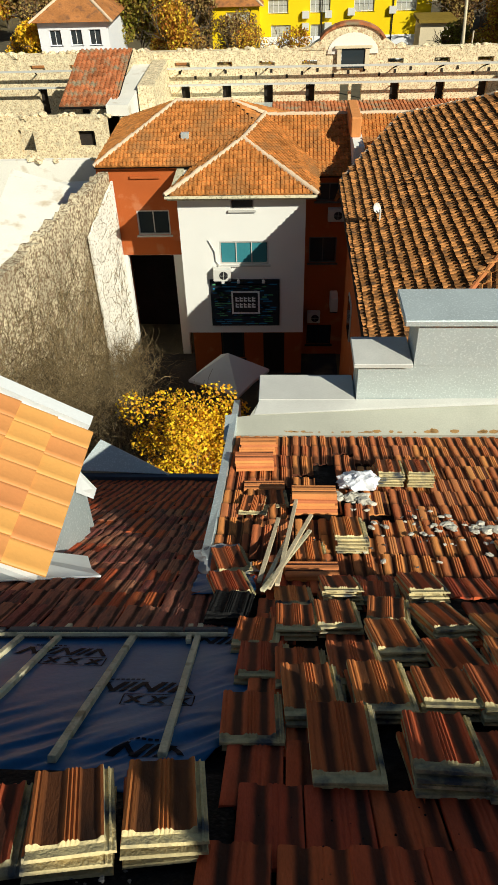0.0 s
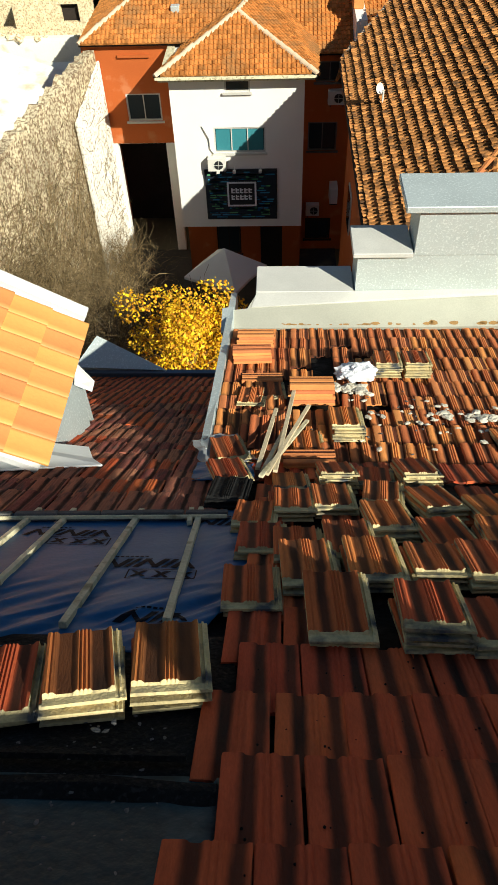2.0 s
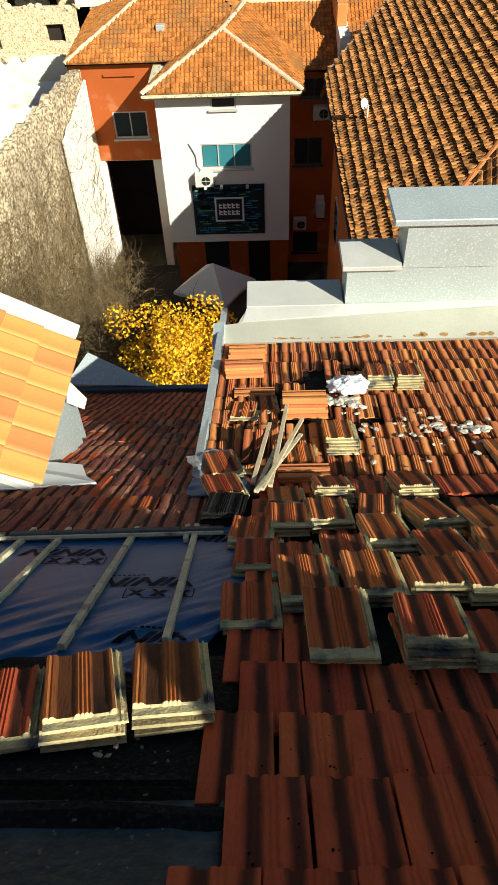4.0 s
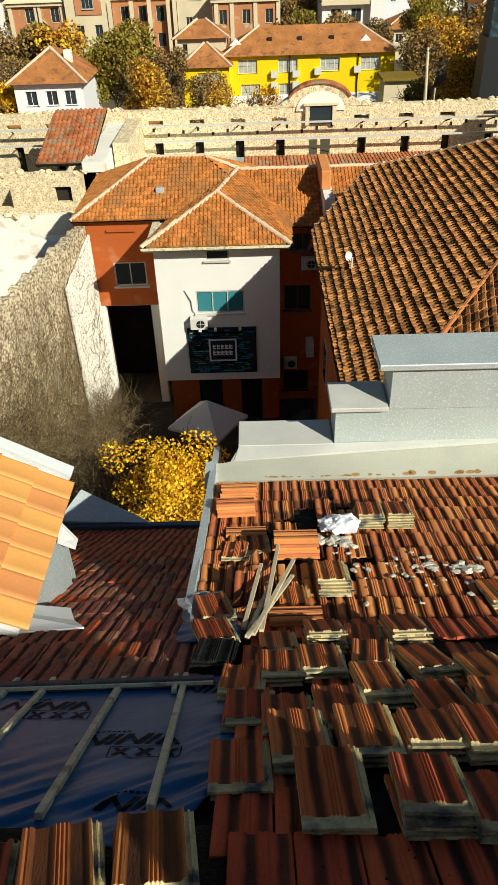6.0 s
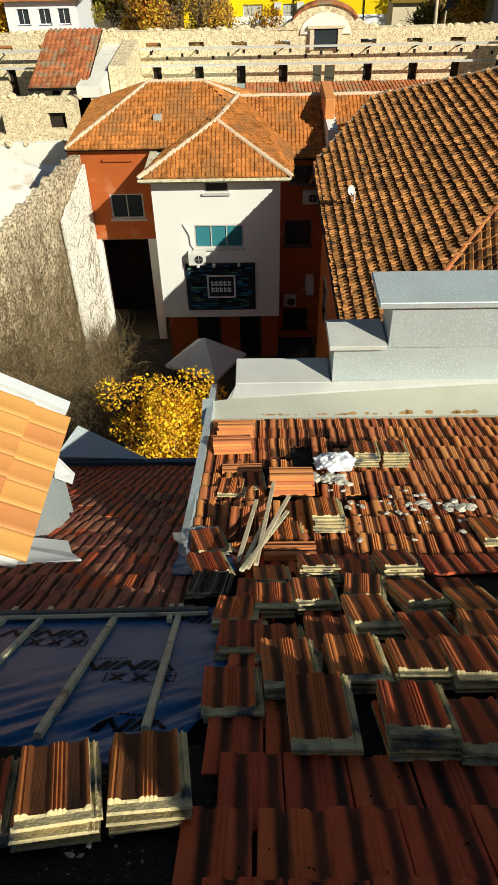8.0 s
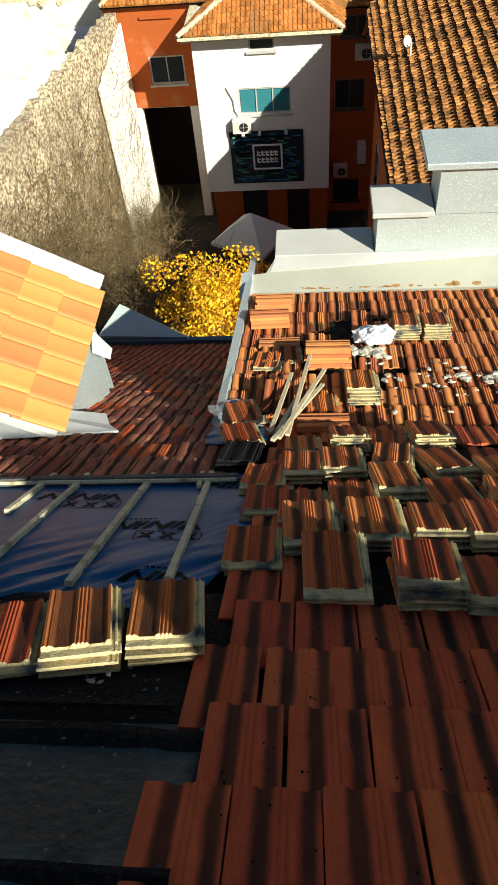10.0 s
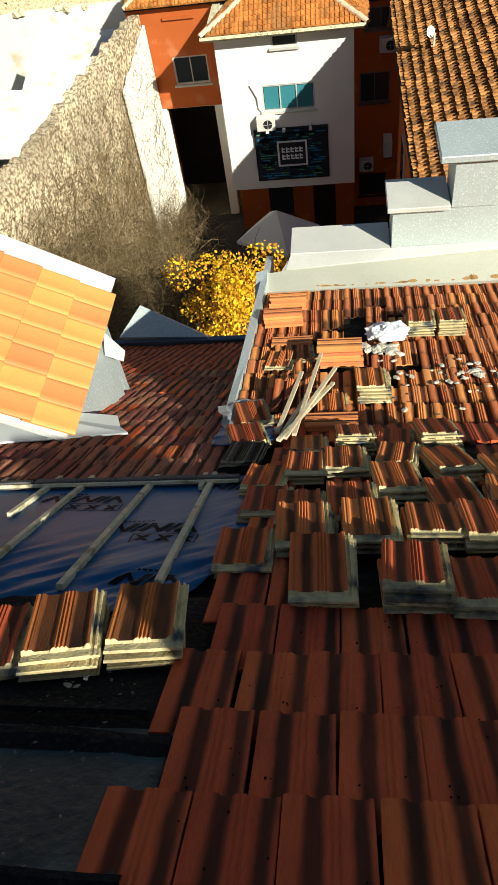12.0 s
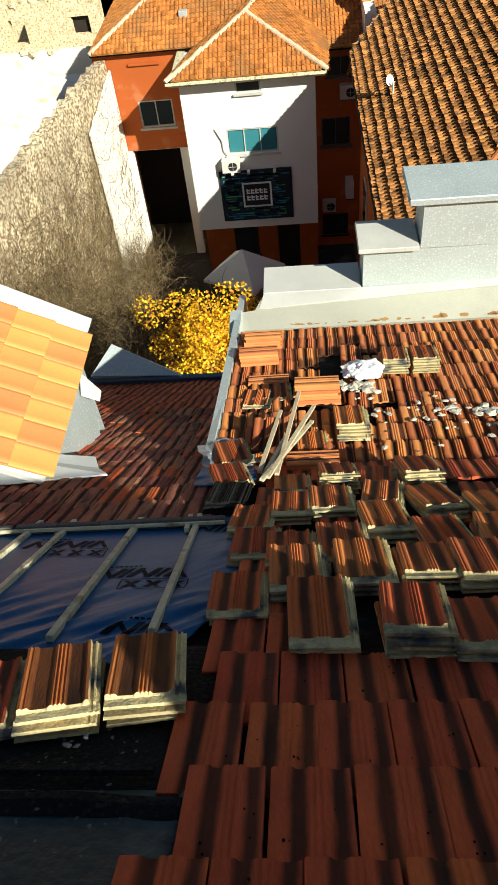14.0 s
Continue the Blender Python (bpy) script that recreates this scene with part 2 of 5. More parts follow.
M_DARK_ROOF = mat("dark_brown_roof", (0.10, 0.06, 0.045), 0.8, 0.25, 0.3, 3, 0.0, island=0.3)
M_UMBRELLA = mat("grey_canvas", (0.72, 0.72, 0.70), 0.9, 0.08, 1, 30, 0.1)


# ---- mesh helpers ----
def obj(name, mesh, material, parent=None, label=""):
    ob = new(name, mesh)
    for m in (material if isinstance(material, (list, tuple)) else (material,)):
        if len(mesh.materials) < (len(material) if isinstance(material, (list, tuple)) else 1):
            mesh.materials.append(m)
    if parent:
        ob.parent = parent
    if label:
        ob["label"] = label
    return ob


def part(name, bm, material, parent=None, label=""):
    me = bpy.data.meshes.new(name)
    bm.to_mesh(me)
    bm.free()
    return obj(name, me, material, parent, label)


def raw(name, verts, faces, material, parent=None, label=""):
    me = bpy.data.meshes.new(name)
    me.from_pydata([tuple(v) for v in verts], [], [tuple(f) for f in faces])
    me.update()
    return obj(name, me, material, parent, label)


def thing(name, label, category, group="", kind="", at=None):
    e = new(name)
    if at is not None:
        e.matrix_basis = at
    return tagged(e, label, category, group, kind)


def box(bm, x0, x1, y0, y1, z0, z1, bevel=0.0, m=None):
    v = [bm.verts.new(p) for p in ((x0, y0, z0), (x1, y0, z0), (x1, y1, z0), (x0, y1, z0), (x0, y0, z1), (x1, y0, z1), (x1, y1, z1), (x0, y1, z1))]
    f = [bm.faces.new([v[i] for i in q]) for q in ((3, 2, 1, 0), (4, 5, 6, 7), (0, 1, 5, 4), (1, 2, 6, 5), (2, 3, 7, 6), (3, 0, 4, 7))]
    if bevel:
        edges = list({e for q in f for e in q.edges})
        r = bmesh.ops.bevel(bm, geom=edges, offset=bevel, segments=1, affect='EDGES')
        v = list({w for q in r["faces"] for w in q.verts} | {w for w in v if w.is_valid})
    if m is not None:
        bmesh.ops.transform(bm, matrix=m, verts=[w for w in v if w.is_valid])
    return bm


def boxes(*dims, bevel=0.0):
    bm = bmesh.new()
    for d in dims:
        box(bm, *d, bevel=bevel)
    return bm


def slab(bm, pts, thick, normal=None):
    """A polygon with thickness below it."""
    pts = [Vector(p) for p in pts]
    n = normal or (pts[1] - pts[0]).cross(pts[2] - pts[0]).normalized()
    if n.z < 0:
        n = -n
    a = [bm.verts.new(p) for p in pts]
    b = [bm.verts.new(p - n * thick) for p in pts]
    bm.faces.new(a)
    bm.faces.new(b[::-1])
    k = len(pts)
    for i in range(k):
        bm.faces.new((a[i], b[i], b[(i + 1) % k], a[(i + 1) % k]))
    bmesh.ops.recalc_face_normals(bm, faces=bm.faces)
    return bm


def rod(bm, a, b, r, sides=6, r2=None):
    a, b = Vector(a), Vector(b)
    q = (b - a).to_track_quat('Z', 'Y').to_matrix()
    r2 = r if r2 is None else r2
    rings = []
    for c, rr in ((a, r), (b, r2)):
        rings.append([bm.verts.new(c + q @ Vector((rr * math.cos(2 * math.pi * i / sides), rr * math.sin(2 * math.pi * i / sides), 0))) for i in range(sides)])
    for i in range(sides):
        j = (i + 1) % sides
        bm.faces.new((rings[0][i], rings[0][j], rings[1][j], rings[1][i]))
    bm.faces.new(rings[0][::-1])
    bm.faces.new(rings[1])
    return bm


def wall_grid(bm, x0, x1, z0, z1, y0, y1, holes=()):
    """A wall along x from y0 to y1 with rectangular openings (xa, xb, za, zb) through it."""
    xs = sorted({x0, x1, *[h[0] for h in holes], *[h[1] for h in holes]})
    zs = sorted({z0, z1, *[h[2] for h in holes], *[h[3] for h in holes]})
    for a, b in zip(xs, xs[1:]):
        for c, d in zip(zs, zs[1:]):
            mx, mz = (a + b) / 2, (c + d) / 2
            if not any(h[0] < mx < h[1] and h[2] < mz < h[3] for h in holes):
                box(bm, a, b, y0, y1, c, d)
    bmesh.ops.remove_doubles(bm, verts=bm.verts, dist=0.0005)
    return bm


def window(parent, x0, x1, z0, z1, y, panes=2, glass=None, frame_m=None, sill=True, rows=1, depth=0.12):
    """A window in a wall whose face is at y, seen from smaller y."""
    glass, frame_m = glass or M_GLASS, frame_m or M_FRAME
    fw = min(0.06, (x1 - x0) * 0.08)
    bm = boxes((x0, x1, y + 0.03, y + depth, z0, z0 + fw), (x0, x1, y + 0.03, y + depth, z1 - fw, z1),
               (x0, x0 + fw, y + 0.03, y + depth, z0 + fw, z1 - fw), (x1 - fw, x1, y + 0.03, y + depth, z0 + fw, z1 - fw))
    w = part("window", bm, frame_m, parent)
    step = (x1 - x0 - 2 * fw) / panes
    for i in range(panes):
        a = x0 + fw + i * step
        if i:
            part("mullion", boxes((a - fw / 3, a + fw / 3, y + 0.03, y + depth - 0.02, z0 + fw, z1 - fw)), frame_m, w)
        for r in range(rows):
            h = (z1 - z0 - 2 * fw) / rows
            part("pane", boxes((a + fw / 3, a + step - fw / 3, y + 0.075, y + 0.095, z0 + fw + r * h + fw / 4, z0 + fw + (r + 1) * h - fw / 4)), glass, w)
    if sill:
        part("sill", boxes((x0 - 0.08, x1 + 0.08, y - 0.1, y + 0.03, z0 - 0.07, z0 - 0.003)), frame_m, w)
    return w


def tiled(name, pts, down, material, parent, w=0.22, l=0.34, hump=0.035, step=0.03, label=""):
    """Rows of lapped clay tiles over a roof plane, as one mesh, above a deck."""
    pts = [Vector(p) for p in pts]
    n = (pts[1] - pts[0]).cross(pts[2] - pts[0]).normalized()
    if n.z < 0:
        n = -n
    v_ax = Vector(down)
    v_ax = (v_ax - n * v_ax.dot(n)).normalized()
    u_ax = v_ax.cross(n).normalized()
    o = pts[0]
    uv = [((p - o).dot(u_ax), (p - o).dot(v_ax)) for p in pts]
    vmin, vmax = min(q[1] for q in uv), max(q[1] for q in uv)
    rng = random.Random(len(name) + len(pts) * 7 + int(abs(o.x) * 10))
    verts, faces = [], []
    rows = max(1, round((vmax - vmin) / l))
    for r in range(rows):
        va, vb = vmin + r * l, min(vmin + (r + 1) * l + 0.05, vmax + 0.04)
        vm = min(va + l / 2, vmax - 0.001)
        us = []
        for i, (u1, v1) in enumerate(uv):
            u2, v2 = uv[(i + 1) % len(uv)]
            if (v1 - vm) * (v2 - vm) < 0:
                us.append(u1 + (u2 - u1) * (vm - v1) / (v2 - v1))
        if len(us) < 2:
            continue
        ua, ub = min(us), max(us)
        for c in range(math.floor(ua / w), math.ceil(ub / w)):
            a, b = max(ua, c * w), min(ub, (c + 1) * w)
            if b - a < 0.03:
                continue
            j = rng.uniform(-0.012, 0.012)
            k = len(verts)
            for vv, lift in ((va, 0.0), (vb + rng.uniform(-0.02, 0.02), step + j)):
                for fr, hh in ((0.0, 0.0), (0.12, hump), (0.5, hump), (0.66, 0.004), (1.0, 0.0)):
                    verts.append(o + u_ax * (a + (b - a) * fr) + v_ax * vv + n * (hh + lift + 0.012))
            for i in range(4):
                faces.append((k + i, k + i + 5, k + i + 6, k + i + 1))
            m = len(verts)
            for fr in (0.0, 1.0):
                verts.append(o + u_ax * (a + (b - a) * fr) + v_ax * vb - n * 0.01)
            faces.append((k + 5, m, m + 1, k + 9, k + 8, k + 7, k + 6))
    me = raw(name, verts, faces, material, parent, label)
    me["kind"] = "stuff"
    bm = slab(bmesh.new(), [p - n * 0.004 for p in pts], 0.12)
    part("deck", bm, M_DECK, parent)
    return me


def cap_mesh(r, length, material):
    verts, faces = [], []
    for t, rr in ((0.0, r * 0.9), (length + 0.03, r * 1.1)):
        for q in range(7):
            an = math.pi * q / 6
            verts.append((rr * math.cos(an), t, rr * math.sin(an) - 0.03))
    for q in range(6):
        faces.append((q, q + 1, q + 8, q + 7))
    faces.append(tuple(range(7)))
    faces.append(tuple(range(13, 6, -1)))
    me = bpy.data.meshes.new("ridge_cap")
    me.from_pydata(verts, [], faces)
    me.update()
    me.materials.append(material)
    return me


CAPS = {}


def ridge_caps(a, b, parent, r=0.12, material=None, single=True):
    """A line of half-round cap tiles bedded in mortar; far off, one plain bead."""
    a, b = Vector(a), Vector(b)
    material = material or M_CAP
    k = max(2, int((b - a).length / 0.38)) if single else 1
    L = (b - a).length / k
    key = (r, material.name, round(L, 3))
    if key not in CAPS:
        CAPS[key] = cap_mesh(r, L, material)
    q = (b - a).to_track_quat('Y', 'Z').to_matrix().to_4x4()
    rng = random.Random(int(a.x * 100 + b.y * 10))
    for i in range(k):
        o = new("ridge_cap", CAPS[key])
        o.matrix_basis = Matrix.Translation(a + (b - a) * (i / k) + Vector((0, 0, rng.uniform(-0.015, 0.02)))) @ q @ pose(0, 0, 0, 0, rng.uniform(-6, 6), 0)
        o.parent = parent


# ---- the ground ----
bm = bmesh.new()
bmesh.ops.create_grid(bm, x_segments=40, y_segments=40, size=1500)
for v in bm.verts:
    d = max(0.0, v.co.y - 170)
    v.co.z = -0.02 + 0.03 * d * (0.6 + 0.4 * noise.noise(Vector((v.co.x / 300, v.co.y / 300, 0))))
ground = tagged(part("ground", bm, M_GROUND), "brown autumn earth reaching to the horizon", "ground", kind="structure")
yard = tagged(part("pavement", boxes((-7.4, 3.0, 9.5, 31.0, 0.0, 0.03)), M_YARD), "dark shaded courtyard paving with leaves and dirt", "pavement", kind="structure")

# ---- the near roof ----
UP_S, UP_C = 0.735, 18.39            # upper plane: z = UP_C - UP_S * y
LO_S, LO_Y, LO_Z = 0.38, 4.0, 15.45  # kicked-out lower plane beyond y = 4


def up_z(y):
    return UP_C - UP_S * y


def lo_z(y):
    return LO_Z - LO_S * (y - LO_Y)


def roof_at(x, y, slope, z, turn=0.0, lift=0.0, tip=0.0, side=0.0):
    """A frame on a roof plane: x across, y down the slope, z off the roof."""
    a = -math.degrees(math.atan(slope))
    return pose(x, y, z, a) @ pose(0, 0, lift, 0, 0, turn) @ pose(0, 0, 0, tip, side, 0)


def on_up(x, y, **k):
    return roof_at(x, y, UP_S, up_z(y), **k)


def on_lo(x, y, **k):
    return roof_at(x, y, LO_S, lo_z(y), **k)


TILE_W, TILE_L = 0.224, 0.41
PROFILE = [(-0.1225, 0.008), (-0.120, 0.022), (-0.114, 0.027), (-0.085, 0.028), (-0.058, 0.027), (-0.052, 0.022), (-0.046, 0.010), (-0.030, 0.007),
           (-0.016, 0.009), (-0.010, 0.021), (-0.004, 0.026), (0.005, 0.027), (0.009, 0.021), (0.014, 0.021), (0.017, 0.028), (0.026, 0.028),
           (0.029, 0.021), (0.034, 0.021), (0.037, 0.027), (0.046, 0.027), (0.054, 0.022), (0.061, 0.010), (0.082, 0.006), (0.104, 0.009),
           (0.112, 0.017), (0.1225, 0.017)]
PAN = [(-0.1225, 0.016), (-0.112, 0.030), (-0.09, 0.026), (-0.04, 0.020), (0.02, 0.020), (0.07, 0.025), (0.11, 0.031), (0.1225, 0.018)]


def tile_mesh(name, top, edge, pan, profile=None, width=TILE_W, flat=False, relief=0.62):
    """A pressed clay tile: two rolls, one with fine grooves, and two pans darkened for dirt and shade."""
    raw_profile = profile or PROFILE
    profile = [(x * width / 0.245, z if profile else 0.0275 - (0.0275 - z) * relief) for x, z in raw_profile]
    k = len(profile)
    picks = (0, 4, 7, 11, 18, 22, 25) if k == 26 else range(k)
    under = [(profile[i][0], -0.004 if flat else profile[i][1] - 0.016) for i in picks]
    n = len(under)
    verts, faces, slots = [], [], []
    for y in (0.0, TILE_L):
        verts += [(x, y, z) for x, z in profile]
    for i in range(k - 1):
        faces.append((i, i + 1, k + i + 1, k + i))
        low = (raw_profile[i][1] + raw_profile[i + 1][1]) / 2 < 0.0088
        slots.append(2 if low and pan is not None else 0)
    smooth = len(faces)
    b = len(verts)
    for y in (0.0, TILE_L):
        verts += [(x, y, z) for x, z in profile]
        verts += [(x, y, z) for x, z in under]
    h = k + n
    faces.append((*range(b + k, b + h), *range(b + k - 1, b - 1, -1)))
    faces.append((*range(b + h, b + h + k), *range(b + 2 * h - 1, b + h + k - 1, -1)))
    slots += [1, 1]
    for i in range(n - 1):
        faces.append((b + k + i + 1, b + k + i, b + h + k + i, b + h + k + i + 1))
        slots.append(1)
    faces.append((b, b + h, b + h + k, b + k))
    faces.append((b + k - 1, b + h - 1, b + 2 * h - 1, b + h + k - 1))
    slots += [1, 1]
    me = bpy.data.meshes.new(name)
    me.from_pydata(verts, [], faces)
    me.update()
    for m in (top, edge, pan or edge):
        me.materials.append(m)
    for i, f in enumerate(me.polygons):
        f.material_index = slots[i]
        f.use_smooth = i < smooth
    return me


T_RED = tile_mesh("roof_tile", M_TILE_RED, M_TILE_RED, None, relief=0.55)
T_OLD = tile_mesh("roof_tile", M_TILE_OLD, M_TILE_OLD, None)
T_LIT = tile_mesh("roof_tile", M_TILE, M_PAN_SHADE_DIRT, None, relief=1.3)
T_NEW = tile_mesh("roof_tile", M_TILE_NEW, M_TILE_NEW, M_TILE_NEW, PAN, 0.235)
T_FRESH = tile_mesh("roof_tile", M_TILE_FRESH, M_TILE_FRESH, M_PAN_SHADE_DIRT)


LOOSE = [(-0.132, 0.016), (-0.129, 0.023), (-0.120, 0.026), (-0.112, 0.021), (-0.106, 0.025), (-0.097, 0.024), (-0.088, 0.015), (-0.038, 0.014), (-0.028, 0.022),
         (-0.021, 0.025), (-0.016, 0.018), (-0.008, 0.026), (-0.003, 0.019), (0.005, 0.026), (0.011, 0.019), (0.018, 0.024), (0.026, 0.014), (0.074, 0.014),
         (0.086, 0.025), (0.096, 0.026), (0.100, 0.006), (0.110, 0.005), (0.112, 0.014), (0.118, 0.014), (0.120, 0.005), (0.130, 0.006), (0.132, 0.004)]


def loose_tile_mesh(name, top, edge):
    """A whole pressed tile as it lies in a stack: ribs and flat pans, a low lip at the head and a side lock with a rib."""
    k = len(LOOSE)
    verts, faces, slots = [], [], []
    for y, low in ((0.0, True), (0.036, True), (0.044, False), (TILE_L - 0.006, False), (TILE_L, False)):
        verts += [(x * (0.985 if low else 1.0), y, min(z, 0.008) if low else z - (0.004 if y == TILE_L else 0.0)) for x, z in LOOSE]
    for j in range(4):
        for i in range(k - 1):
            a = j * k + i
            faces.append((a, a + 1, a + k + 1, a + k))
            slots.append(0 if j >= 2 and i < 19 else 1)
    smooth = len(faces)
    b = len(verts)
    verts += [(LOOSE[0][0], 0.0, -0.004), (LOOSE[-1][0], 0.0, -0.004), (LOOSE[-1][0], TILE_L, -0.004), (LOOSE[0][0], TILE_L, -0.004)]
    faces.append((b, b + 1, *range(k - 1, -1, -1)))
    faces.append((b + 2, b + 3, *range(4 * k, 5 * k)))
    faces.append((b + 3, b, *[j * k for j in range(5)]))
    faces.append((b + 1, b + 2, *[j * k + k - 1 for j in range(4, -1, -1)]))
    faces.append((b + 3, b + 2, b + 1, b))
    slots += [1] * 5
    me = bpy.data.meshes.new(name)
    me.from_pydata(verts, [], faces)
    me.update()
    for m in (top, edge):
        me.materials.append(m)
    for i, f in enumerate(me.polygons):
        f.material_index = slots[i]
    return me


L_AGED = loose_tile_mesh("tile", M_LOOSE, M_RAW)
L_PAN_SHADE = loose_tile_mesh("tile", M_LOOSE_PAN_SHADE, M_RAW)
L_MID = loose_tile_mesh("tile", M_LOOSE_MID, M_RAW)


def put_tile(mesh, m, parent, name="roof_tile"):
    o = new(name, mesh)
    o.matrix_basis = m
    o.parent = parent
    return o


EDGE_X = 0.09   # left edge of the tiled part; beyond it the roof is stripped
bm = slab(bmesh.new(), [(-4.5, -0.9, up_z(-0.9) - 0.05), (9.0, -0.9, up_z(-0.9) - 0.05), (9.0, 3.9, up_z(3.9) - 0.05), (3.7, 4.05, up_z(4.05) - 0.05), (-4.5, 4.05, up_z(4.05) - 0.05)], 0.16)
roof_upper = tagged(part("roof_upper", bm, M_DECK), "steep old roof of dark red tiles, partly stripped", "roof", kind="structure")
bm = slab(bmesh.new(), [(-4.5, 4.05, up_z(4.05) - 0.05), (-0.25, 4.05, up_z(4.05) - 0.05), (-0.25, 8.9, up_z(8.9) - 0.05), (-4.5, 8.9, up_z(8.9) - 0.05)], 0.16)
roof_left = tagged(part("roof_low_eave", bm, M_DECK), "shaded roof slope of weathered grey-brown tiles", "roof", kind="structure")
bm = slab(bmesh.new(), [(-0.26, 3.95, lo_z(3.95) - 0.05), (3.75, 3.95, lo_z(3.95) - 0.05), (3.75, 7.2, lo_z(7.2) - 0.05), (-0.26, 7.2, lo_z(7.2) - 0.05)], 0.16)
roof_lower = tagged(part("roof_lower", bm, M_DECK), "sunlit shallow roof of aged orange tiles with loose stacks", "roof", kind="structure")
# the far slope, the ridge behind, and the house walls below
bm = slab(bmesh.new(), [(-4.5, -0.9, up_z(-0.9) - 0.05), (9.0, -0.9, up_z(-0.9) - 0.05), (9.0, -5.5, 15.4), (-4.5, -5.5, 15.4)], 0.16)
tagged(part("roof_back", bm, M_TILE_OLD), "rear slope of the old tiled roof", "roof", kind="structure")
# Unseen walls, added and sized so their shadow falls on the near tiles.
tagged(part("ridge_wall", boxes((-4.5, 2.28, -1.15, -0.9, 18.6, 19.46)), M_MORTAR), "unseen low mortared wall along the ridge, added to shade the tiles", "wall", kind="structure")
tagged(part("wall_attic", boxes((2.28, 3.25, -1.15, -0.9, 18.6, 19.93), (3.25, 9.0, -1.15, -0.9, 18.6, 19.64)), M_MORTAR), "unseen higher mortared wall along the ridge, added to shade the tiles", "wall", kind="structure")
tagged(part("wall_house", boxes((-4.4, 8.8, -5.0, 3.7, 0.0, 15.2), (-4.4, 3.7, 3.7, 7.0, 0.0, 12.7), (-0.3, 3.7, 7.0, 7.7, 0.0, 13.0), (-4.4, -0.3, 7.0, 8.5, 0.0, 11.6)), M_LIME), "plain rendered wall of the tiled house", "wall", kind="structure")

# Unseen caps on the added wall give its shadow a serrated edge.
ridge_caps((3.25, -1.03, 19.66), (9.0, -1.03, 19.66), bpy.data.objects["wall_attic"], 0.13, M_TILE_RED)
rng = random.Random(11)
EXPO = 0.331
cs_up = math.cos(math.atan(UP_S))
cs_lo = math.cos(math.atan(LO_S))
# tiles of the steep slope; a few are taken away
bare = {(r, c) for r in range(7, 14) for c in range(1, 9) if (r * 5 + c * 3) % 7 > 1} | {(6, 2), (6, 5), (6, 8)}
ROW_LEFT = {0: 0.13, 1: 0.10, 2: 0.085, 3: 0.213, 4: 0.120, 5: 0.222, 6: 0.150, 7: 0.26, 8: 0.20, 9: 0.24, 10: 0.16, 11: 0.22, 12: 0.2, 13: 0.25}
for r in range(16):
    y0 = -0.10 + r * EXPO * cs_up
    if y0 > 3.85:
        break
    shift = ROW_LEFT.get(r, EDGE_X + rng.uniform(0.0, 0.1)) + 0.112 - EDGE_X - 0.10
    for c in range(15):
        if (r, c) in bare:
            continue
        x = EDGE_X + 0.10 + shift + c * 0.229
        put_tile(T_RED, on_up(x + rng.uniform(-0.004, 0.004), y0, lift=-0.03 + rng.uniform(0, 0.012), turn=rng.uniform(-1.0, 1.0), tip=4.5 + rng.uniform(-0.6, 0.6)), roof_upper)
# the strip between the blue underlay and the low eave, then the low slope
for r in range(22):
    y0 = 2.93 + r * EXPO * cs_up
    right = 0.02 if y0 < 4.0 else -0.32
    kind_old = T_OLD if r < 13 else T_RED
    for c in range(16):
        x = right - 0.12 - c * 0.229 + rng.uniform(-0.01, 0.01)
        if x < -1.62 and y0 > 3.6 and r < 7:
            continue
        mesh = kind_old if rng.random() < 0.8 else T_RED
        put_tile(mesh, on_up(x, y0, lift=-0.02 + rng.uniform(0, 0.02), turn=rng.uniform(-2.0, 2.0), tip=(3.0 if r < 2 else 1.2) + rng.uniform(-1, 1.2)), roof_left)
me_end = bpy.data.meshes.new("roof_tile")
bm = box(bmesh.new(), -0.128, 0.128, 0.0, 0.06, 0.0, 0.024, bevel=0.004)
bm.to_mesh(me_end)
bm.free()
me_end.materials.append(M_GREY_RAW)
for c in range(9):
    for k in (0, 1):
        put_tile(me_end, on_up(-0.08 - c * 0.262 + rng.uniform(-0.015, 0.015), 2.868 - 0.012 * c + 0.012 * k + rng.uniform(-0.005, 0.005), lift=-0.008 + 0.024 * k, turn=3 + rng.uniform(-2, 2), tip=rng.uniform(-2, 2)), roof_left)
# the shallow slope
gone = {(3, 3), (3, 4), (4, 2), (4, 3), (5, 2), (4, 5), (6, 4), (5, 4), (2, 5), (3, 6), (7, 4), (8, 5), (6, 3), (7, 6), (7, 7)}
for r in range(11):
    y0 = 3.95 + r * 0.331 * cs_lo - 0.05
    for c in range(17):
        x = -0.1 + c * 0.229 + rng.uniform(-0.006, 0.006)
        if (r, c) in gone:
            continue
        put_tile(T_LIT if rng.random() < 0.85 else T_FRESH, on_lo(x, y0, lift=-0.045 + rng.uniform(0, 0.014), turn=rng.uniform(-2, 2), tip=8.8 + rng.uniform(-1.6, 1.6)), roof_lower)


# ---- blue underlay and battens ----
def fold(x, y, x0, x1, y0, wrinkle):
    """Height of the creases of a loose sheet, strongest along its lower edge and its side."""
    near = min(0.75, max(0.0, 1 - (y - y0) / 1.0))
    edge = max(0.0, 1 - (x1 - x) / 0.45)
    # long slack creases running to the lower right corner, a few sharp ridges, and a soft sag between the battens
    u, v = x * 0.82 + y * 0.57, y * 0.82 - x * 0.57
    long_crease = noise.noise(Vector((u * 2.0, v * 12.0, 1.3)))
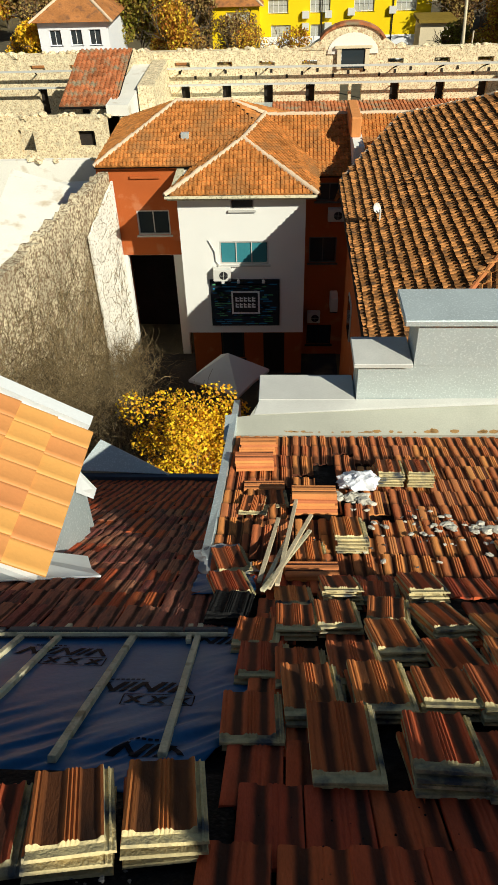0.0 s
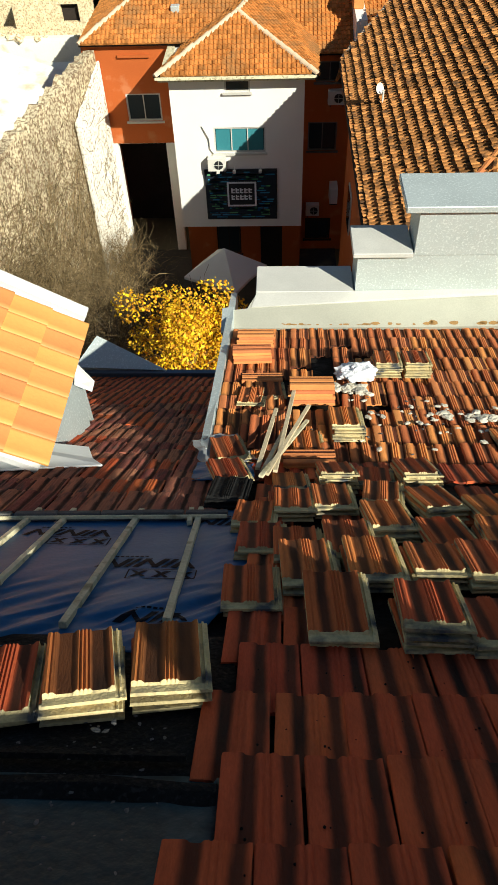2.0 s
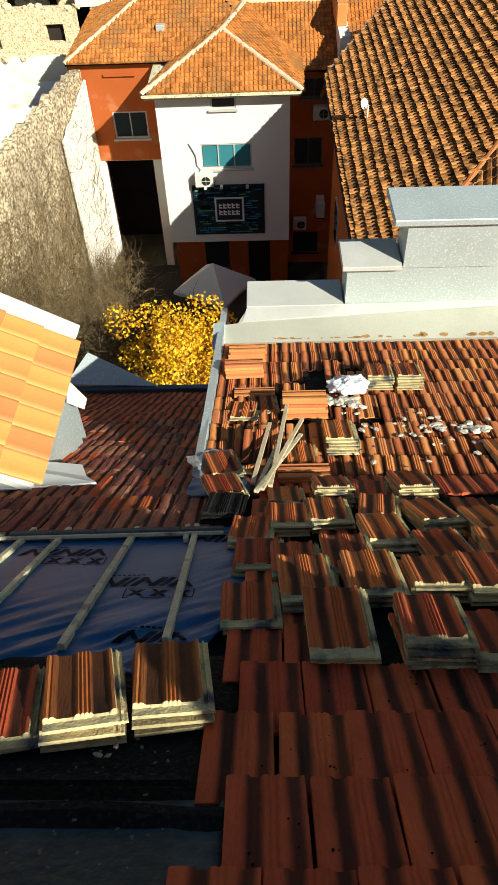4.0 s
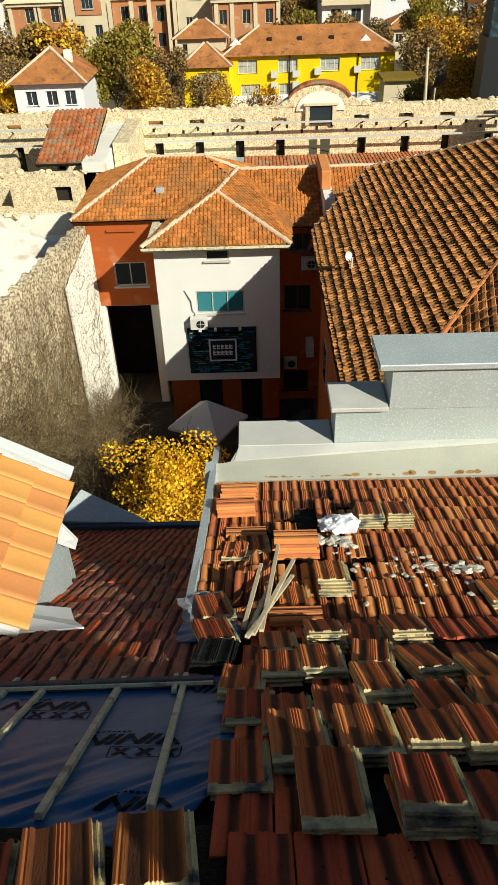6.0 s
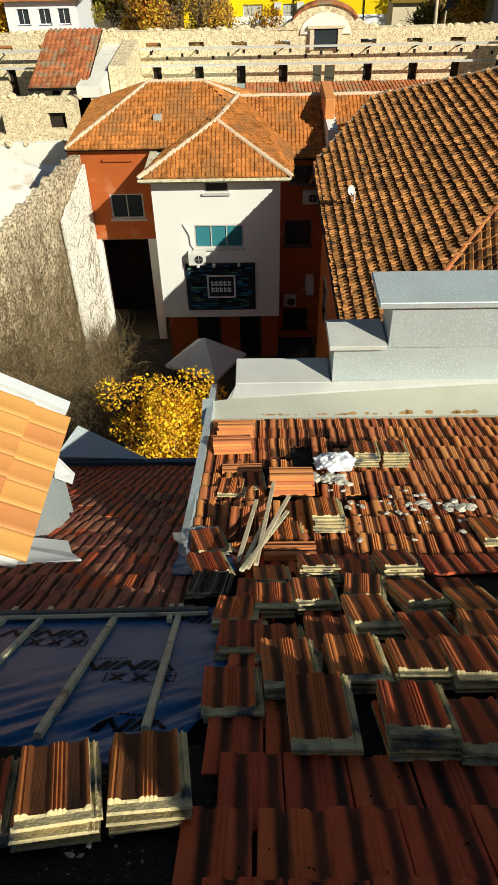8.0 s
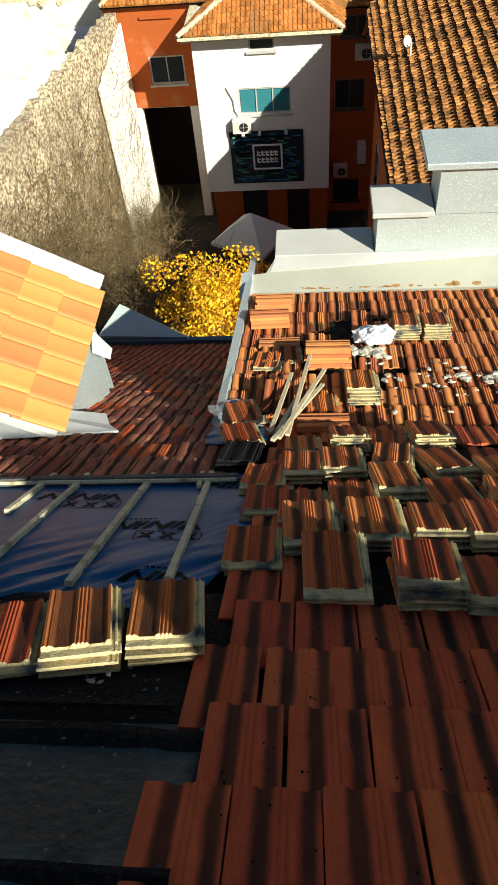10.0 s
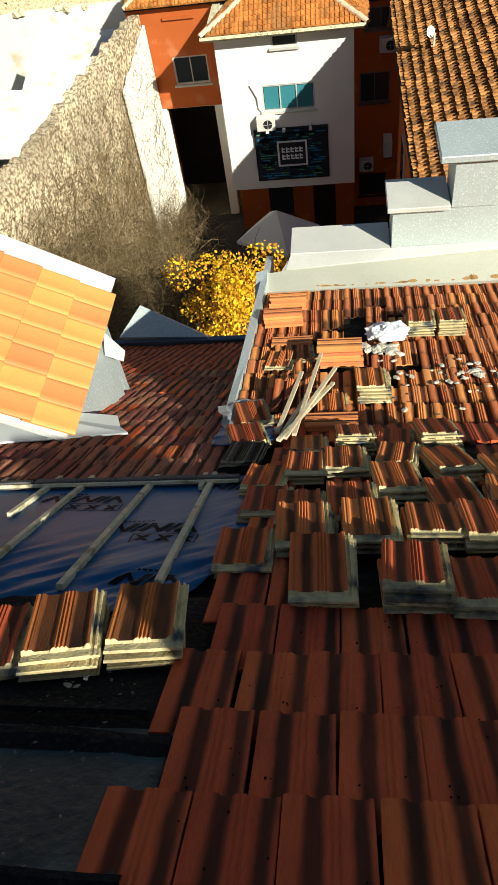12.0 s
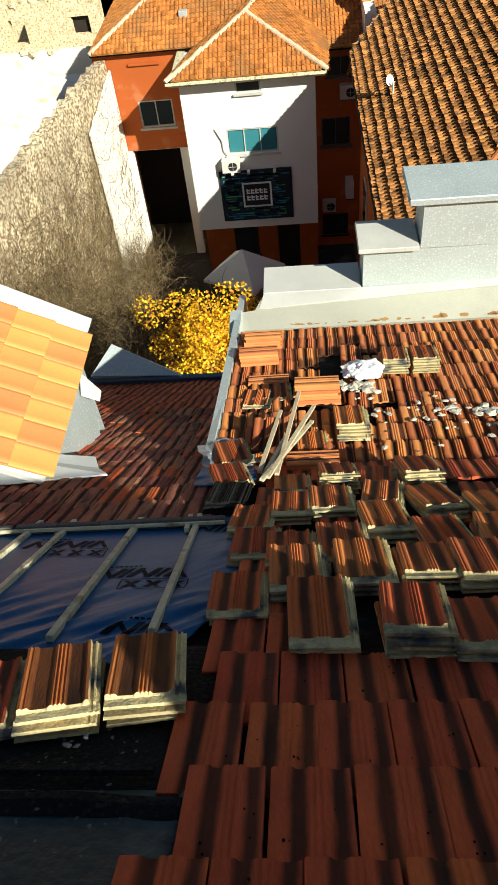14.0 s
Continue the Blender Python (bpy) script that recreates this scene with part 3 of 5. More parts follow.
    ridge = 0.5 - abs(noise.noise(Vector((u * 2.6 + 4, v * 17.0, 8.2)))) * 1.6
    across = noise.noise(Vector((x * 8 - y * 5, y * 2.5 + x * 2, 5.1)))
    return wrinkle * (0.16 * noise.noise(Vector((x * 2.6, y * 2.0, 2.2))) + near * near * (0.9 * long_crease + 0.55 * ridge) + edge * (0.4 * across + 0.2 * ridge))


def sheet_on_roof(name, x0, x1, y0, y1, nx, ny, lift, wrinkle, material, taper=0.0):
    bm = bmesh.new()
    grid = []
    for j in range(ny + 1):
        row = []
        for i in range(nx + 1):
            y = y0 + (y1 - y0) * j / ny
            x = x0 + (x1 - taper * max(0.0, y0 + 0.45 - y) - x0) * i / nx
            h = fold(x, y, x0, x1, y0, wrinkle)
            wob = 0.05 * noise.noise(Vector((y * 4, 3, 1))) if i == nx else 0
            row.append(bm.verts.new((x + wob, y, up_z(y) + lift + h)))
        grid.append(row)
    for j in range(ny):
        for i in range(nx):
            bm.faces.new((grid[j][i], grid[j][i + 1], grid[j + 1][i + 1], grid[j + 1][i]))
    ob = part(name, bm, material)
    for f in ob.data.polygons:
        f.use_smooth = True
    mod = ob.modifiers.new("thick", 'SOLIDIFY')
    mod.thickness = 0.004
    return ob


memb = tagged(sheet_on_roof("underlay_membrane", -3.2, 0.22, 1.55, 3.04, 150, 110, -0.012, 0.075, M_MEMB, 0.6), "wrinkled dark blue roofing underlay with printed marks", "roofing membrane")
# printed marks on the sheet as plain slanted bars that follow its folds
def print_bar(cx, cy, w, l, slant):
    bm = bmesh.new()
    rows = []
    for j in range(7):
        f = j / 6 - 0.5
        row = []
        for i in (-0.5, 0.0, 0.5):
            x, y = cx + i * w + f * slant, cy + f * l * 0.806
            row.append(bm.verts.new((x, y, up_z(y) - 0.012 + fold(x, y, -3.2, 0.22, 1.55, 0.075) + 0.004)))
        rows.append(row)
    for p, q in zip(rows, rows[1:]):
        for i in (0, 1):
            bm.faces.new((p[i], p[i + 1], q[i + 1], q[i]))
    part("print", bm, M_PRINT, memb)


def print_mark(px, py, n, h, boxed):
    """A row of heavy slanted bars, a row of small ones, and a ruled box with crossed bars."""
    for i in range(n):
        x = px + i * 0.095
        print_bar(x, py, 0.034, h, 0.055)
        print_bar(x + 0.045, py, 0.026, h, -0.055 if i % 2 == 0 else 0.055)
    for i in range(7):
        print_bar(px + 0.04 + i * 0.026, py + h * 0.62, 0.018, 0.014, 0.0)
    if boxed:
        y, x0, x1 = py - h * 1.0, px + 0.14, px + n * 0.095
        for yy in (y - 0.045, y + 0.045):
            print_bar((x0 + x1) / 2, yy, x1 - x0, 0.007, 0.0)
        for xx in (x0, x1):
            print_bar(xx, y, 0.007, 0.115, 0.0)
        for i in range(3):
            x = x0 + (x1 - x0) * (i + 0.5) / 3
            print_bar(x, y, 0.03, 0.075, 0.06)
            print_bar(x, y, 0.022, 0.075, -0.06)


for px, py, n, h, boxed in ((-0.52, 2.29, 5, 0.115, True), (-1.06, 2.66, 5, 0.11, True), (-0.11, 2.83, 3, 0.12, False), (-1.75, 2.2, 5, 0.115, True), (-0.29, 1.80, 3, 0.10, False), (-1.9, 2.68, 5, 0.11, False)):
    print_mark(px, py, n, h, boxed)
for x_top, y_top, x_bot, y_bot, w in ((-0.13, 3.04, -0.10, 1.76, 0.034), (-0.19, 3.03, -0.17, 2.80, 0.03), (-0.50, 3.0, -0.52, 1.72, 0.034), (-0.93, 3.0, -0.97, 1.8, 0.03), (-1.15, 3.0, -1.17, 2.43, 0.03), (-1.5, 2.98, -1.62, 1.9, 0.03)):
    a, b = Vector((x_top, y_top, up_z(y_top) + 0.03)), Vector((x_bot, y_bot, up_z(y_bot) + 0.035))
    d = (b - a)
    bm = box(bmesh.new(), -w / 2, w / 2, 0, d.length, -0.035, -0.004, bevel=0.002, m=Matrix.Translation(a) @ pose(0, 0, 0, 0, 0, 0) @ d.to_track_quat('Y', 'Z').to_matrix().to_4x4())
    tagged(part("batten", bm, M_BATTEN), "weathered timber batten lying on blue underlay", "batten", group="battens")
bm = box(bmesh.new(), -1.6, 1.6, -0.009, 0.009, -0.012, 0.010, bevel=0.003, m=on_up(-1.55, 2.80, lift=0.02, turn=3))
tagged(part("batten", bm, M_BATTEN), "long batten under the edge of the tiles", "batten", group="battens")

# bare bitumen, felt and debris beside the tiled part
tagged(sheet_on_roof("roofing_felt", -3.2, 0.22, 0.0, 0.98, 60, 30, 0.0, 0.03, M_TARP), "dark grey-green roofing felt with dirt", "roofing felt")
tagged(sheet_on_roof("bitumen_strip", -3.2, 0.2, 0.93, 1.66, 60, 24, -0.01, 0.02, M_SOOT), "black bitumen strip strewn with small debris", "bitumen")


felt = bpy.data.objects["roofing_felt"]
for y, w in ((0.93, 0.05), (0.55, 0.03)):
    bm = bmesh.new()
    prev = None
    for i in range(41):
        x = -3.2 + i * 0.085
        yy = y + 0.02 * noise.noise(Vector((x * 2, 0, y)))
        m = on_up(x, yy, lift=0.02 + 0.012 * noise.noise(Vector((x * 3, 4, y))))
        pts = [bm.verts.new(m @ Vector((0, a, h))) for a, h in ((-w, -0.02), (-w * 0.3, 0.006), (w * 0.3, 0.008), (w, -0.02))]
        if prev:
            for a in range(3):
                bm.faces.new((prev[a], pts[a], pts[a + 1], prev[a + 1]))
        prev = pts
    part("lap", bm, M_SOOT, felt, "raised lap of the felt")
strip = bpy.data.objects["bitumen_strip"]
part("edge_board", box(bmesh.new(), -1.6, 1.6, -0.015, 0.015, 0, 0.02, m=on_up(-1.5, 1.03, lift=0.01)), M_SOOT, strip)


# ---- stacks of tiles ----
def tile_stack(base, count, mesh, label, jitter=0.012, group="tile stacks", tilt=0.0):
    e = thing("tile_stack", label, "roof tiles", group, at=base)
    r = random.Random(int(base.translation.x * 977 + base.translation.y * 131))
    for i in range(count):
        put_tile(mesh, pose(r.uniform(-jitter, jitter), r.uniform(-jitter, jitter) * 1.3, i * 0.030, tilt, 0, r.uniform(-2.5, 2.5)), e, "tile")
    return e


rust_marks = []
STACK_UP = [  # x, y of the head end, tiles, turn, tip, lift, style
    (0.61, 1.540, 2, 3, 16, 0.03, "M"), (0.965, 1.525, 4, -1, 2, 0.03, "M"), (1.225, 1.505, 3, -2, 1, 0.0, "M"), (1.49, 1.475, 3, -4, 3, 0.0, "M"),
    (0.83, 1.975, 3, 2, 8, 0.02, "A"), (1.11, 2.015, 3, 1, 0, 0.02, "A"), (1.355, 1.985, 3, 1, 5, 0.02, "A"), (1.63, 1.975, 3, 3, 6, 0.02, "A"),
    (0.52, 1.945, 3, 2, 9, 0.0, "A"), (0.745, 2.245, 3, 1, 8, 0.0, "A"), (0.48, 2.245, 2, 0, 5, 0.0, "M"),
    (1.01, 2.565, 3, 3, 6, 0.0, "A"), (1.31, 2.365, 2, 6, 8, 0.0, "M"), (1.57, 2.365, 3, -4, 4, 0.0, "A"), (1.84, 2.325, 3, 2, 6, 0.0, "A"),
    (0.715, 2.875, 3, 0, 5, 0.0, "A"), (0.45, 2.845, 3, 2, 3, 0.0, "M"), (1.0, 2.965, 3, -6, 4, 0.0, "A"), (1.38, 2.865, 3, 14, 4, 0.0, "A"), (1.68, 2.725, 3, 6, 4, 0.0, "A"), (1.98, 2.715, 3, 0, 4, 0.0, "A"),
    (0.46, 3.305, 2, 2, 1, 0.0, "A"), (0.77, 3.345, 5, 1, -2, 0.0, "A"), (1.34, 3.335, 5, 4, 3, 0.0, "A"), (1.05, 3.415, 2, -4, 3, 0.0, "M"),
    (0.27, 2.345, 2, 1, 3, 0.0, "M"), (0.21, 2.685, 2, -3, 3, 0.0, "M"), (0.25, 1.795, 2, 1, 4, 0.0, "M"),
    (0.02, 1.205, 3, 10, 5, 0.02, "D"), (-0.255, 1.17, 3, 13, 5, 0.015, "D"), (-0.53, 1.14, 2, 15, 7, -0.01, "M"), (-0.82, 1.13, 3, 8, 6, -0.01, "M"), (-1.09, 1.13, 3, 9, 6, -0.01, "A"),
]
for x, y, k, turn, tip, lift, style in STACK_UP:
    tile_stack(on_up(x, y, lift=lift, turn=turn, tip=tip), k, {"A": L_AGED, "M": L_MID, "D": L_PAN_SHADE}[style],
               "stack of used clay roof tiles with pale raw ends" if style != "M" else "stack of dark red clay roof tiles")
STACK_LO = [  # x, y, tiles, turn, mesh
    (0.94, 4.33, 5, 0, L_AGED), (1.46, 5.66, 5, 0, L_AGED), (1.76, 5.66, 5, 0, L_AGED), (0.61, 4.12, 1, 2, L_AGED),
    (0.02, 3.97, 2, 16, L_AGED), (0.30, 5.15, 1, 4, L_AGED), (0.08, 5.0, 1, -6, L_AGED), (2.3, 4.1, 2, 5, L_AGED),
]
for x, y, k, turn, mesh in STACK_LO:
    tile_stack(on_lo(x, y, lift=0.03, turn=turn), k, mesh, "stack of used clay roof tiles with pale raw ends")
for k in range(34):
    x = rng.uniform(0.0, 3.6)
    w, d = rng.uniform(0.02, 0.07), rng.uniform(0.02, 0.06) * (1.6 if x > 1.4 else 0.7)
    pts = [(x + w * math.cos(a) * rng.uniform(0.6, 1.0), 7.185 + d * (0.5 + 0.5 * math.sin(a)) * rng.uniform(0.7, 1.0)) for a in (i * 0.7 for i in range(9))]
    rust_marks.append(pts)
for x, y, k in ((0.28, 6.62, 5), (0.26, 6.15, 5), (0.86, 5.12, 7), (0.80, 3.95, 3), (0.38, 5.64, 1)):
    tile_stack(on_lo(x, y, lift=0.03, turn=90 + k % 3), k, T_FRESH, "stack of clean orange roof tiles laid crosswise")
tile_stack(on_lo(0.21, 4.12, lift=0.06, turn=-4, tip=16), 1, T_LIT, "single tile leaning on a stack")

for k in range(110):
    y = rng.uniform(0.5, 1.6)
    x = EDGE_X + 0.19 + 0.114 * rng.randint(0, 8) + rng.gauss(0, 0.015)
    bm = bmesh.new()
    bmesh.ops.create_icosphere(bm, subdivisions=1, radius=rng.uniform(0.002, 0.0048))
    bmesh.ops.transform(bm, matrix=on_up(x, y, lift=0.018), verts=bm.verts)
    tagged(part("moss_lump", bm, M_SOOT), "tiny dry black moss lump on a tile", "moss", group="moss lumps")

# planks, plastic and rubble on the shallow slope
for ax, ay, bx, by, h in ((0.33, 3.62, 0.50, 5.18, 0.18), (0.20, 3.68, 0.33, 4.72, 0.18), (0.24, 3.60, 0.40, 4.45, 0.1), (0.27, 3.55, 0.62, 4.85, 0.14), (0.23, 3.50, 0.60, 4.62, 0.1)):
    a, b = Vector((ax, ay, up_z(ay) + 0.1)), Vector((bx, by, lo_z(by) + h))
    d = b - a
    bm = box(bmesh.new(), -0.017, 0.017, 0, d.length, -0.01, 0.012, bevel=0.002, m=Matrix.Translation(a) @ d.to_track_quat('Y', 'Z').to_matrix().to_4x4())
    tagged(part("plank", bm, M_PLANK if h > 0.11 else M_BATTEN), "rough pale timber lath lying on the tiles", "plank", group="planks")
bm = bmesh.new()
bmesh.ops.create_icosphere(bm, subdivisions=4, radius=0.21)
for v in bm.verts:
    k = 1 + 0.35 * noise.noise(v.co * 9) + 0.2 * noise.noise(v.co * 22)
    v.co = Vector((v.co.x * k * 0.95, v.co.y * k * 0.8, max(-0.02, v.co.z * k * 0.55)))
bmesh.ops.transform(bm, matrix=on_lo(1.13, 5.62, lift=0.09), verts=bm.verts)
tagged(part("plastic_bag", bm, M_PLASTIC), "crumpled white plastic bag on the tiles", "bag")


def rubble(x, y, size, on, k):
    bm = bmesh.new()
    bmesh.ops.create_icosphere(bm, subdivisions=2, radius=size)
    for v in bm.verts:
        f = 1 + 0.6 * noise.noise(v.co * (3.0 / size) * 0.4 + Vector((k * 3.1, 0, 0)))
        v.co = Vector((v.co.x * f * 1.5, v.co.y * f, v.co.z * f * 0.5))
    bmesh.ops.transform(bm, matrix=on(x, y, lift=0.04, turn=k * 47, ) if size > 0.008 else on(x, y, lift=0.012, turn=k * 47), verts=bm.verts)
    tagged(part("mortar_lump", bm, M_MORTAR if size > 0.012 else M_GREY_RAW), "broken lump of pale lime mortar", "rubble", group="mortar rubble")


rr = random.Random(4)
for k in range(80):
    x, y = rr.gauss(1.45, 0.40), rr.gauss(4.75, 0.28)
    rubble(x, y, rr.uniform(0.006, 0.026), on_lo, k)
for k in range(14):
    rubble(1.92 + rr.uniform(-0.28, 0.35), 4.78 + rr.uniform(-0.08, 0.08), rr.uniform(0.02, 0.05), on_lo, k + 60)
for k in range(10):
    rubble(1.0 + rr.uniform(-0.12, 0.2), 5.35 + rr.uniform(-0.1, 0.1), rr.uniform(0.025, 0.06), on_lo, k + 90)
for k in range(130):
    rubble(rr.uniform(-1.0, 0.1), rr.uniform(0.35, 1.2), rr.uniform(0.002, 0.006), on_up, k + 120)
for k in range(3):
    rubble(rr.uniform(-0.5, 0.05), rr.uniform(1.08, 1.18), rr.uniform(0.006, 0.011), on_up, k + 300)

# ---- stepped sheet-metal fire wall ----
fire = thing("fire_wall", "stepped fire wall clad in pale grey sheet metal", "wall", kind="structure")
bm = bmesh.new()
slab(bm, [(-0.27, 7.14, 14.30), (3.75, 7.17, 14.30), (3.75, 7.78, 14.40), (0.09, 7.78, 14.405), (-0.05, 7.46, 14.353), (-0.27, 7.43, 14.347)], 0.05)
part("apron", bm, M_CREAM, fire, "cream sheet-metal apron with rust stains")
for pts in rust_marks:
    bm = bmesh.new()
    bm.faces.new([bm.verts.new((x, y, 14.30 + (y - 7.17) * 0.164 + 0.004)) for x, y in pts])
    part("rust_mark", bm, M_RUST, fire)
bm = bmesh.new()
slab(bm, [(0.0, 7.47, 14.362), (3.75, 7.70, 14.398), (3.75, 7.755, 14.43), (0.06, 7.71, 14.41)], 0.02)
part("skirt", bm, M_CAP_SHEET, fire, "pale folded skirt along the foot of the wall")
part("step", boxes((0.09, 3.75, 7.76, 8.22, 11.0, 14.36)), M_SHEET, fire)
part("cap", boxes((0.05, 1.27, 7.71, 8.27, 14.36, 14.42), bevel=0.008), M_CAP_SHEET, fire)
part("step", boxes((1.29, 3.75, 7.74, 8.24, 14.36, 14.93)), M_SHEET, fire)
part("cap", boxes((1.22, 1.93, 7.66, 8.30, 14.93, 14.99), bevel=0.008), M_CAP_SHEET, fire)
part("step", boxes((1.95, 3.75, 7.72, 8.26, 14.93, 15.52)), M_SHEET, fire)
part("cap", boxes((1.77, 3.75, 7.64, 8.42, 15.52, 15.60), bevel=0.01), M_SHEET, fire)
bm = bmesh.new()
slab(bm, [(-0.305, 4.2, lo_z(4.2) + 0.03), (-0.235, 4.2, lo_z(4.2) + 0.05), (-0.235, 7.2, lo_z(7.2) + 0.06), (-0.305, 7.2, lo_z(7.2) + 0.04)], 0.02)
slab(bm, [(-0.36, 7.05, 14.30), (-0.22, 7.05, 14.34), (-0.22, 7.46, 14.38), (-0.36, 7.46, 14.36)], 0.2)
part("verge_flashing", bm, M_SHEET, fire)
bm = bmesh.new()
v = [bm.verts.new(p) for p in ((-0.30, 4.0, lo_z(4.0)), (-0.30, 8.2, 14.05), (-0.30, 8.2, 12.2), (-0.30, 4.0, up_z(4.0) - 0.05), (-0.22, 4.0, lo_z(4.0)), (-0.22, 8.2, 14.05), (-0.22, 8.2, 12.2), (-0.22, 4.0, up_z(4.0) - 0.05))]
for q in ((0, 1, 2, 3), (7, 6, 5, 4), (4, 5, 1, 0), (1, 5, 6, 2), (2, 6, 7, 3), (3, 7, 4, 0)):
    bm.faces.new([v[i] for i in q])
part("cheek", bm, M_SHEET, fire)

# ---- the neighbour's dormer with new orange tiles ----
dormer = thing("dormer", "dormer roofed with bright new orange tiles", "dormer", kind="structure")
DX, DZ, DS = -1.45, 15.75, 0.60
bm = slab(bmesh.new(), [(DX, 3.72, DZ - 0.03), (DX, 5.5, DZ - 0.03), (DX - 2.2, 5.5, DZ + 2.2 * DS - 0.03), (DX - 2.2, 3.72, DZ + 2.2 * DS - 0.03)], 0.06)
part("deck", bm, M_WHITE_SHEET, dormer)
for r in range(7):
    for c in range(7):
        slope_len = math.sqrt(1 + DS * DS)
        top = 0.38 + 0.34 * r   # distance of the tile's upper end from the eave
        m = Matrix.Translation((DX - top / slope_len + 0.03, 3.84 + c * 0.24, DZ + top * DS / slope_len - 0.02)) @ pose(0, 0, 0, 0, math.degrees(math.atan(DS)), 0) @ pose(0, 0, 0, 0, 0, -90) @ pose(0, 0, 0.012, 3.2)
        put_tile(T_NEW, m, dormer)
bm = bmesh.new()
slab(bm, [(DX + 0.04, 5.47, DZ + 0.03), (DX + 0.04, 5.61, DZ + 0.03), (DX - 2.2, 5.61, DZ + 2.24 * DS + 0.03), (DX - 2.2, 5.47, DZ + 2.24 * DS + 0.03)], 0.07)
part("verge_flashing", bm, M_WHITE_SHEET, dormer, "white sheet-metal verge")
bm = bmesh.new()
slab(bm, [(DX - 0.12, 3.8, 15.5), (DX - 0.12, 3.8, 15.7), (DX - 0.12, 5.4, 15.7), (DX - 0.12, 5.25, 14.5), (DX - 0.12, 4.2, 15.2)], 0.08, Vector((1, 0, 0)))
box(bm, DX - 2.2, DX - 0.2, 5.5, 5.6, 13.8, 15.8)
part("cheek", bm, M_SHEET, dormer, "grey sheet-metal dormer cheek")
bm = bmesh.new()
slab(bm, [(-2.6, 3.55, up_z(3.55) + 0.06), (-1.02, 3.88, up_z(3.88) + 0.05), (-1.15, 4.05, up_z(4.05) + 0.05), (-1.25, 4.28, up_z(4.28) + 0.10), (-2.6, 4.3, up_z(4.3) + 0.30)], 0.015)
part("flashing", bm, M_WHITE_SHEET, dormer, "white folded flashing at the dormer foot")
bm = bmesh.new()
slab(bm, [(DX - 0.04, 5.12, 15.56), (DX + 0.05, 5.24, 15.20), (DX - 0.01, 5.26, 15.04), (DX - 0.10, 5.1, 15.28)], 0.015, Vector((0.5, -0.8, 0.3)))
part("corner_flashing", bm, M_WHITE_SHEET, dormer)

# ---- cap beyond the low eave ----
cap = thing("metal_cap_roof", "small pitched cap roof of blue-grey sheet metal", "roof", kind="structure")
bm = bmesh.new()
slab(bm, [(-3.02, 8.95, 12.04), (-1.5, 8.95, 11.97), (-2.67, 9.4, 12.33)], 0.03)
slab(bm, [(-2.67, 9.4, 12.33), (-1.5, 8.95, 11.97), (-1.6, 9.7, 11.25)], 0.03)
slab(bm, [(-2.67, 9.4, 12.33), (-1.6, 9.7, 11.25), (-3.2, 9.7, 11.25)], 0.03)
slab(bm, [(-3.02, 8.95, 12.04), (-2.67, 9.4, 12.33), (-3.2, 9.7, 11.25)], 0.03)
part("sheet", bm, M_SHEET, cap)
part("gutter", boxes((-4.4, -0.3, 8.90, 8.99, 11.84, 11.95)), M_GUTTER, cap)
part("wall", boxes((-3.1, -1.6, 9.05, 9.6, 0.0, 11.3)), M_LIME, cap)

# crumpled grey foil and a sooty ridge tile where the slopes meet
bm = bmesh.new()
bmesh.ops.create_grid(bm, x_segments=26, y_segments=26, size=0.24)
for v in bm.verts:
    v.co.z = 0.05 * noise.noise(v.co * 6) + 0.02 * noise.noise(v.co * 15) + 0.06
    v.co.x *= 0.8 + 0.3 * noise.noise(Vector((v.co.y * 6, 0, 2)))
bmesh.ops.transform(bm, matrix=on_lo(-0.10, 4.18, turn=20) @ Matrix.Diagonal((1.1, 1.1, 0.55, 1.0)), verts=bm.verts)
foil = tagged(part("foil_sheet", bm, M_FOIL), "crumpled grey plastic foil at the roof edge", "foil")
foil.modifiers.new("thick", 'SOLIDIFY').thickness = 0.004
tagged(sheet_on_roof("blue_sheet", -0.28, 0.16, 3.5, 3.95, 24, 24, 0.05, 0.06, M_MEMB), "rumpled strip of blue underlay between the slopes", "roofing membrane")
tile_stack(on_up(0.02, 3.02, lift=0.02, turn=-3, tip=6), 2, loose_tile_mesh("tile", M_SOOT, M_SOOT), "two soot-black roof tiles lying loose")
tile_stack(on_up(0.05, 3.36, lift=0.05, turn=14, tip=8), 2, L_MID, "pair of dark red tiles dropped at the roof edge")

# ---- the club house in the courtyard ----
house = thing("courtyard_house", "three-storey house with white wing, red walls and orange tiled hip roofs", "house")
EZ = 9.6
bm = bmesh.new()
wall_grid(bm, -3.9, 1.22, 3.1, 9.35, 28.0, 28.3, [(-2.32, -0.28, 6.4, 7.42), (-1.8, -0.83, 8.75, 9.19)])
part("wall", bm, M_RENDER, house, "bright white rendered wall")
part("side_wall", boxes((-3.9, -3.6, 28.3, 34.0, 3.1, 9.35)), M_RENDER, house)
part("side_wall", boxes((0.92, 1.22, 28.3, 34.0, 3.1, 9.35)), M_RENDER, house)
part("floor_slab", boxes((-3.6, 0.92, 28.3, 34.0, 3.1, 3.3)), M_RENDER, house)
bm = bmesh.new()
wall_grid(bm, -3.9, 1.22, 0.0, 3.1, 29.3, 29.6, [(-2.6, -1.5, 0.9, 2.5), (-0.6, 0.4, 0.0, 2.3)])
part("side_wall", boxes((-3.9, -3.6, 29.6, 34, 0, 3.1)), M_RED_WALL, house)
part("wall", bm, M_RED_WALL, house, "dark red ground-floor wall")
window(house, -2.32, -0.28, 6.4, 7.42, 28.0, 3, M_TEAL)
window(house, -1.8, -0.83, 8.75, 9.19, 28.0, 1)
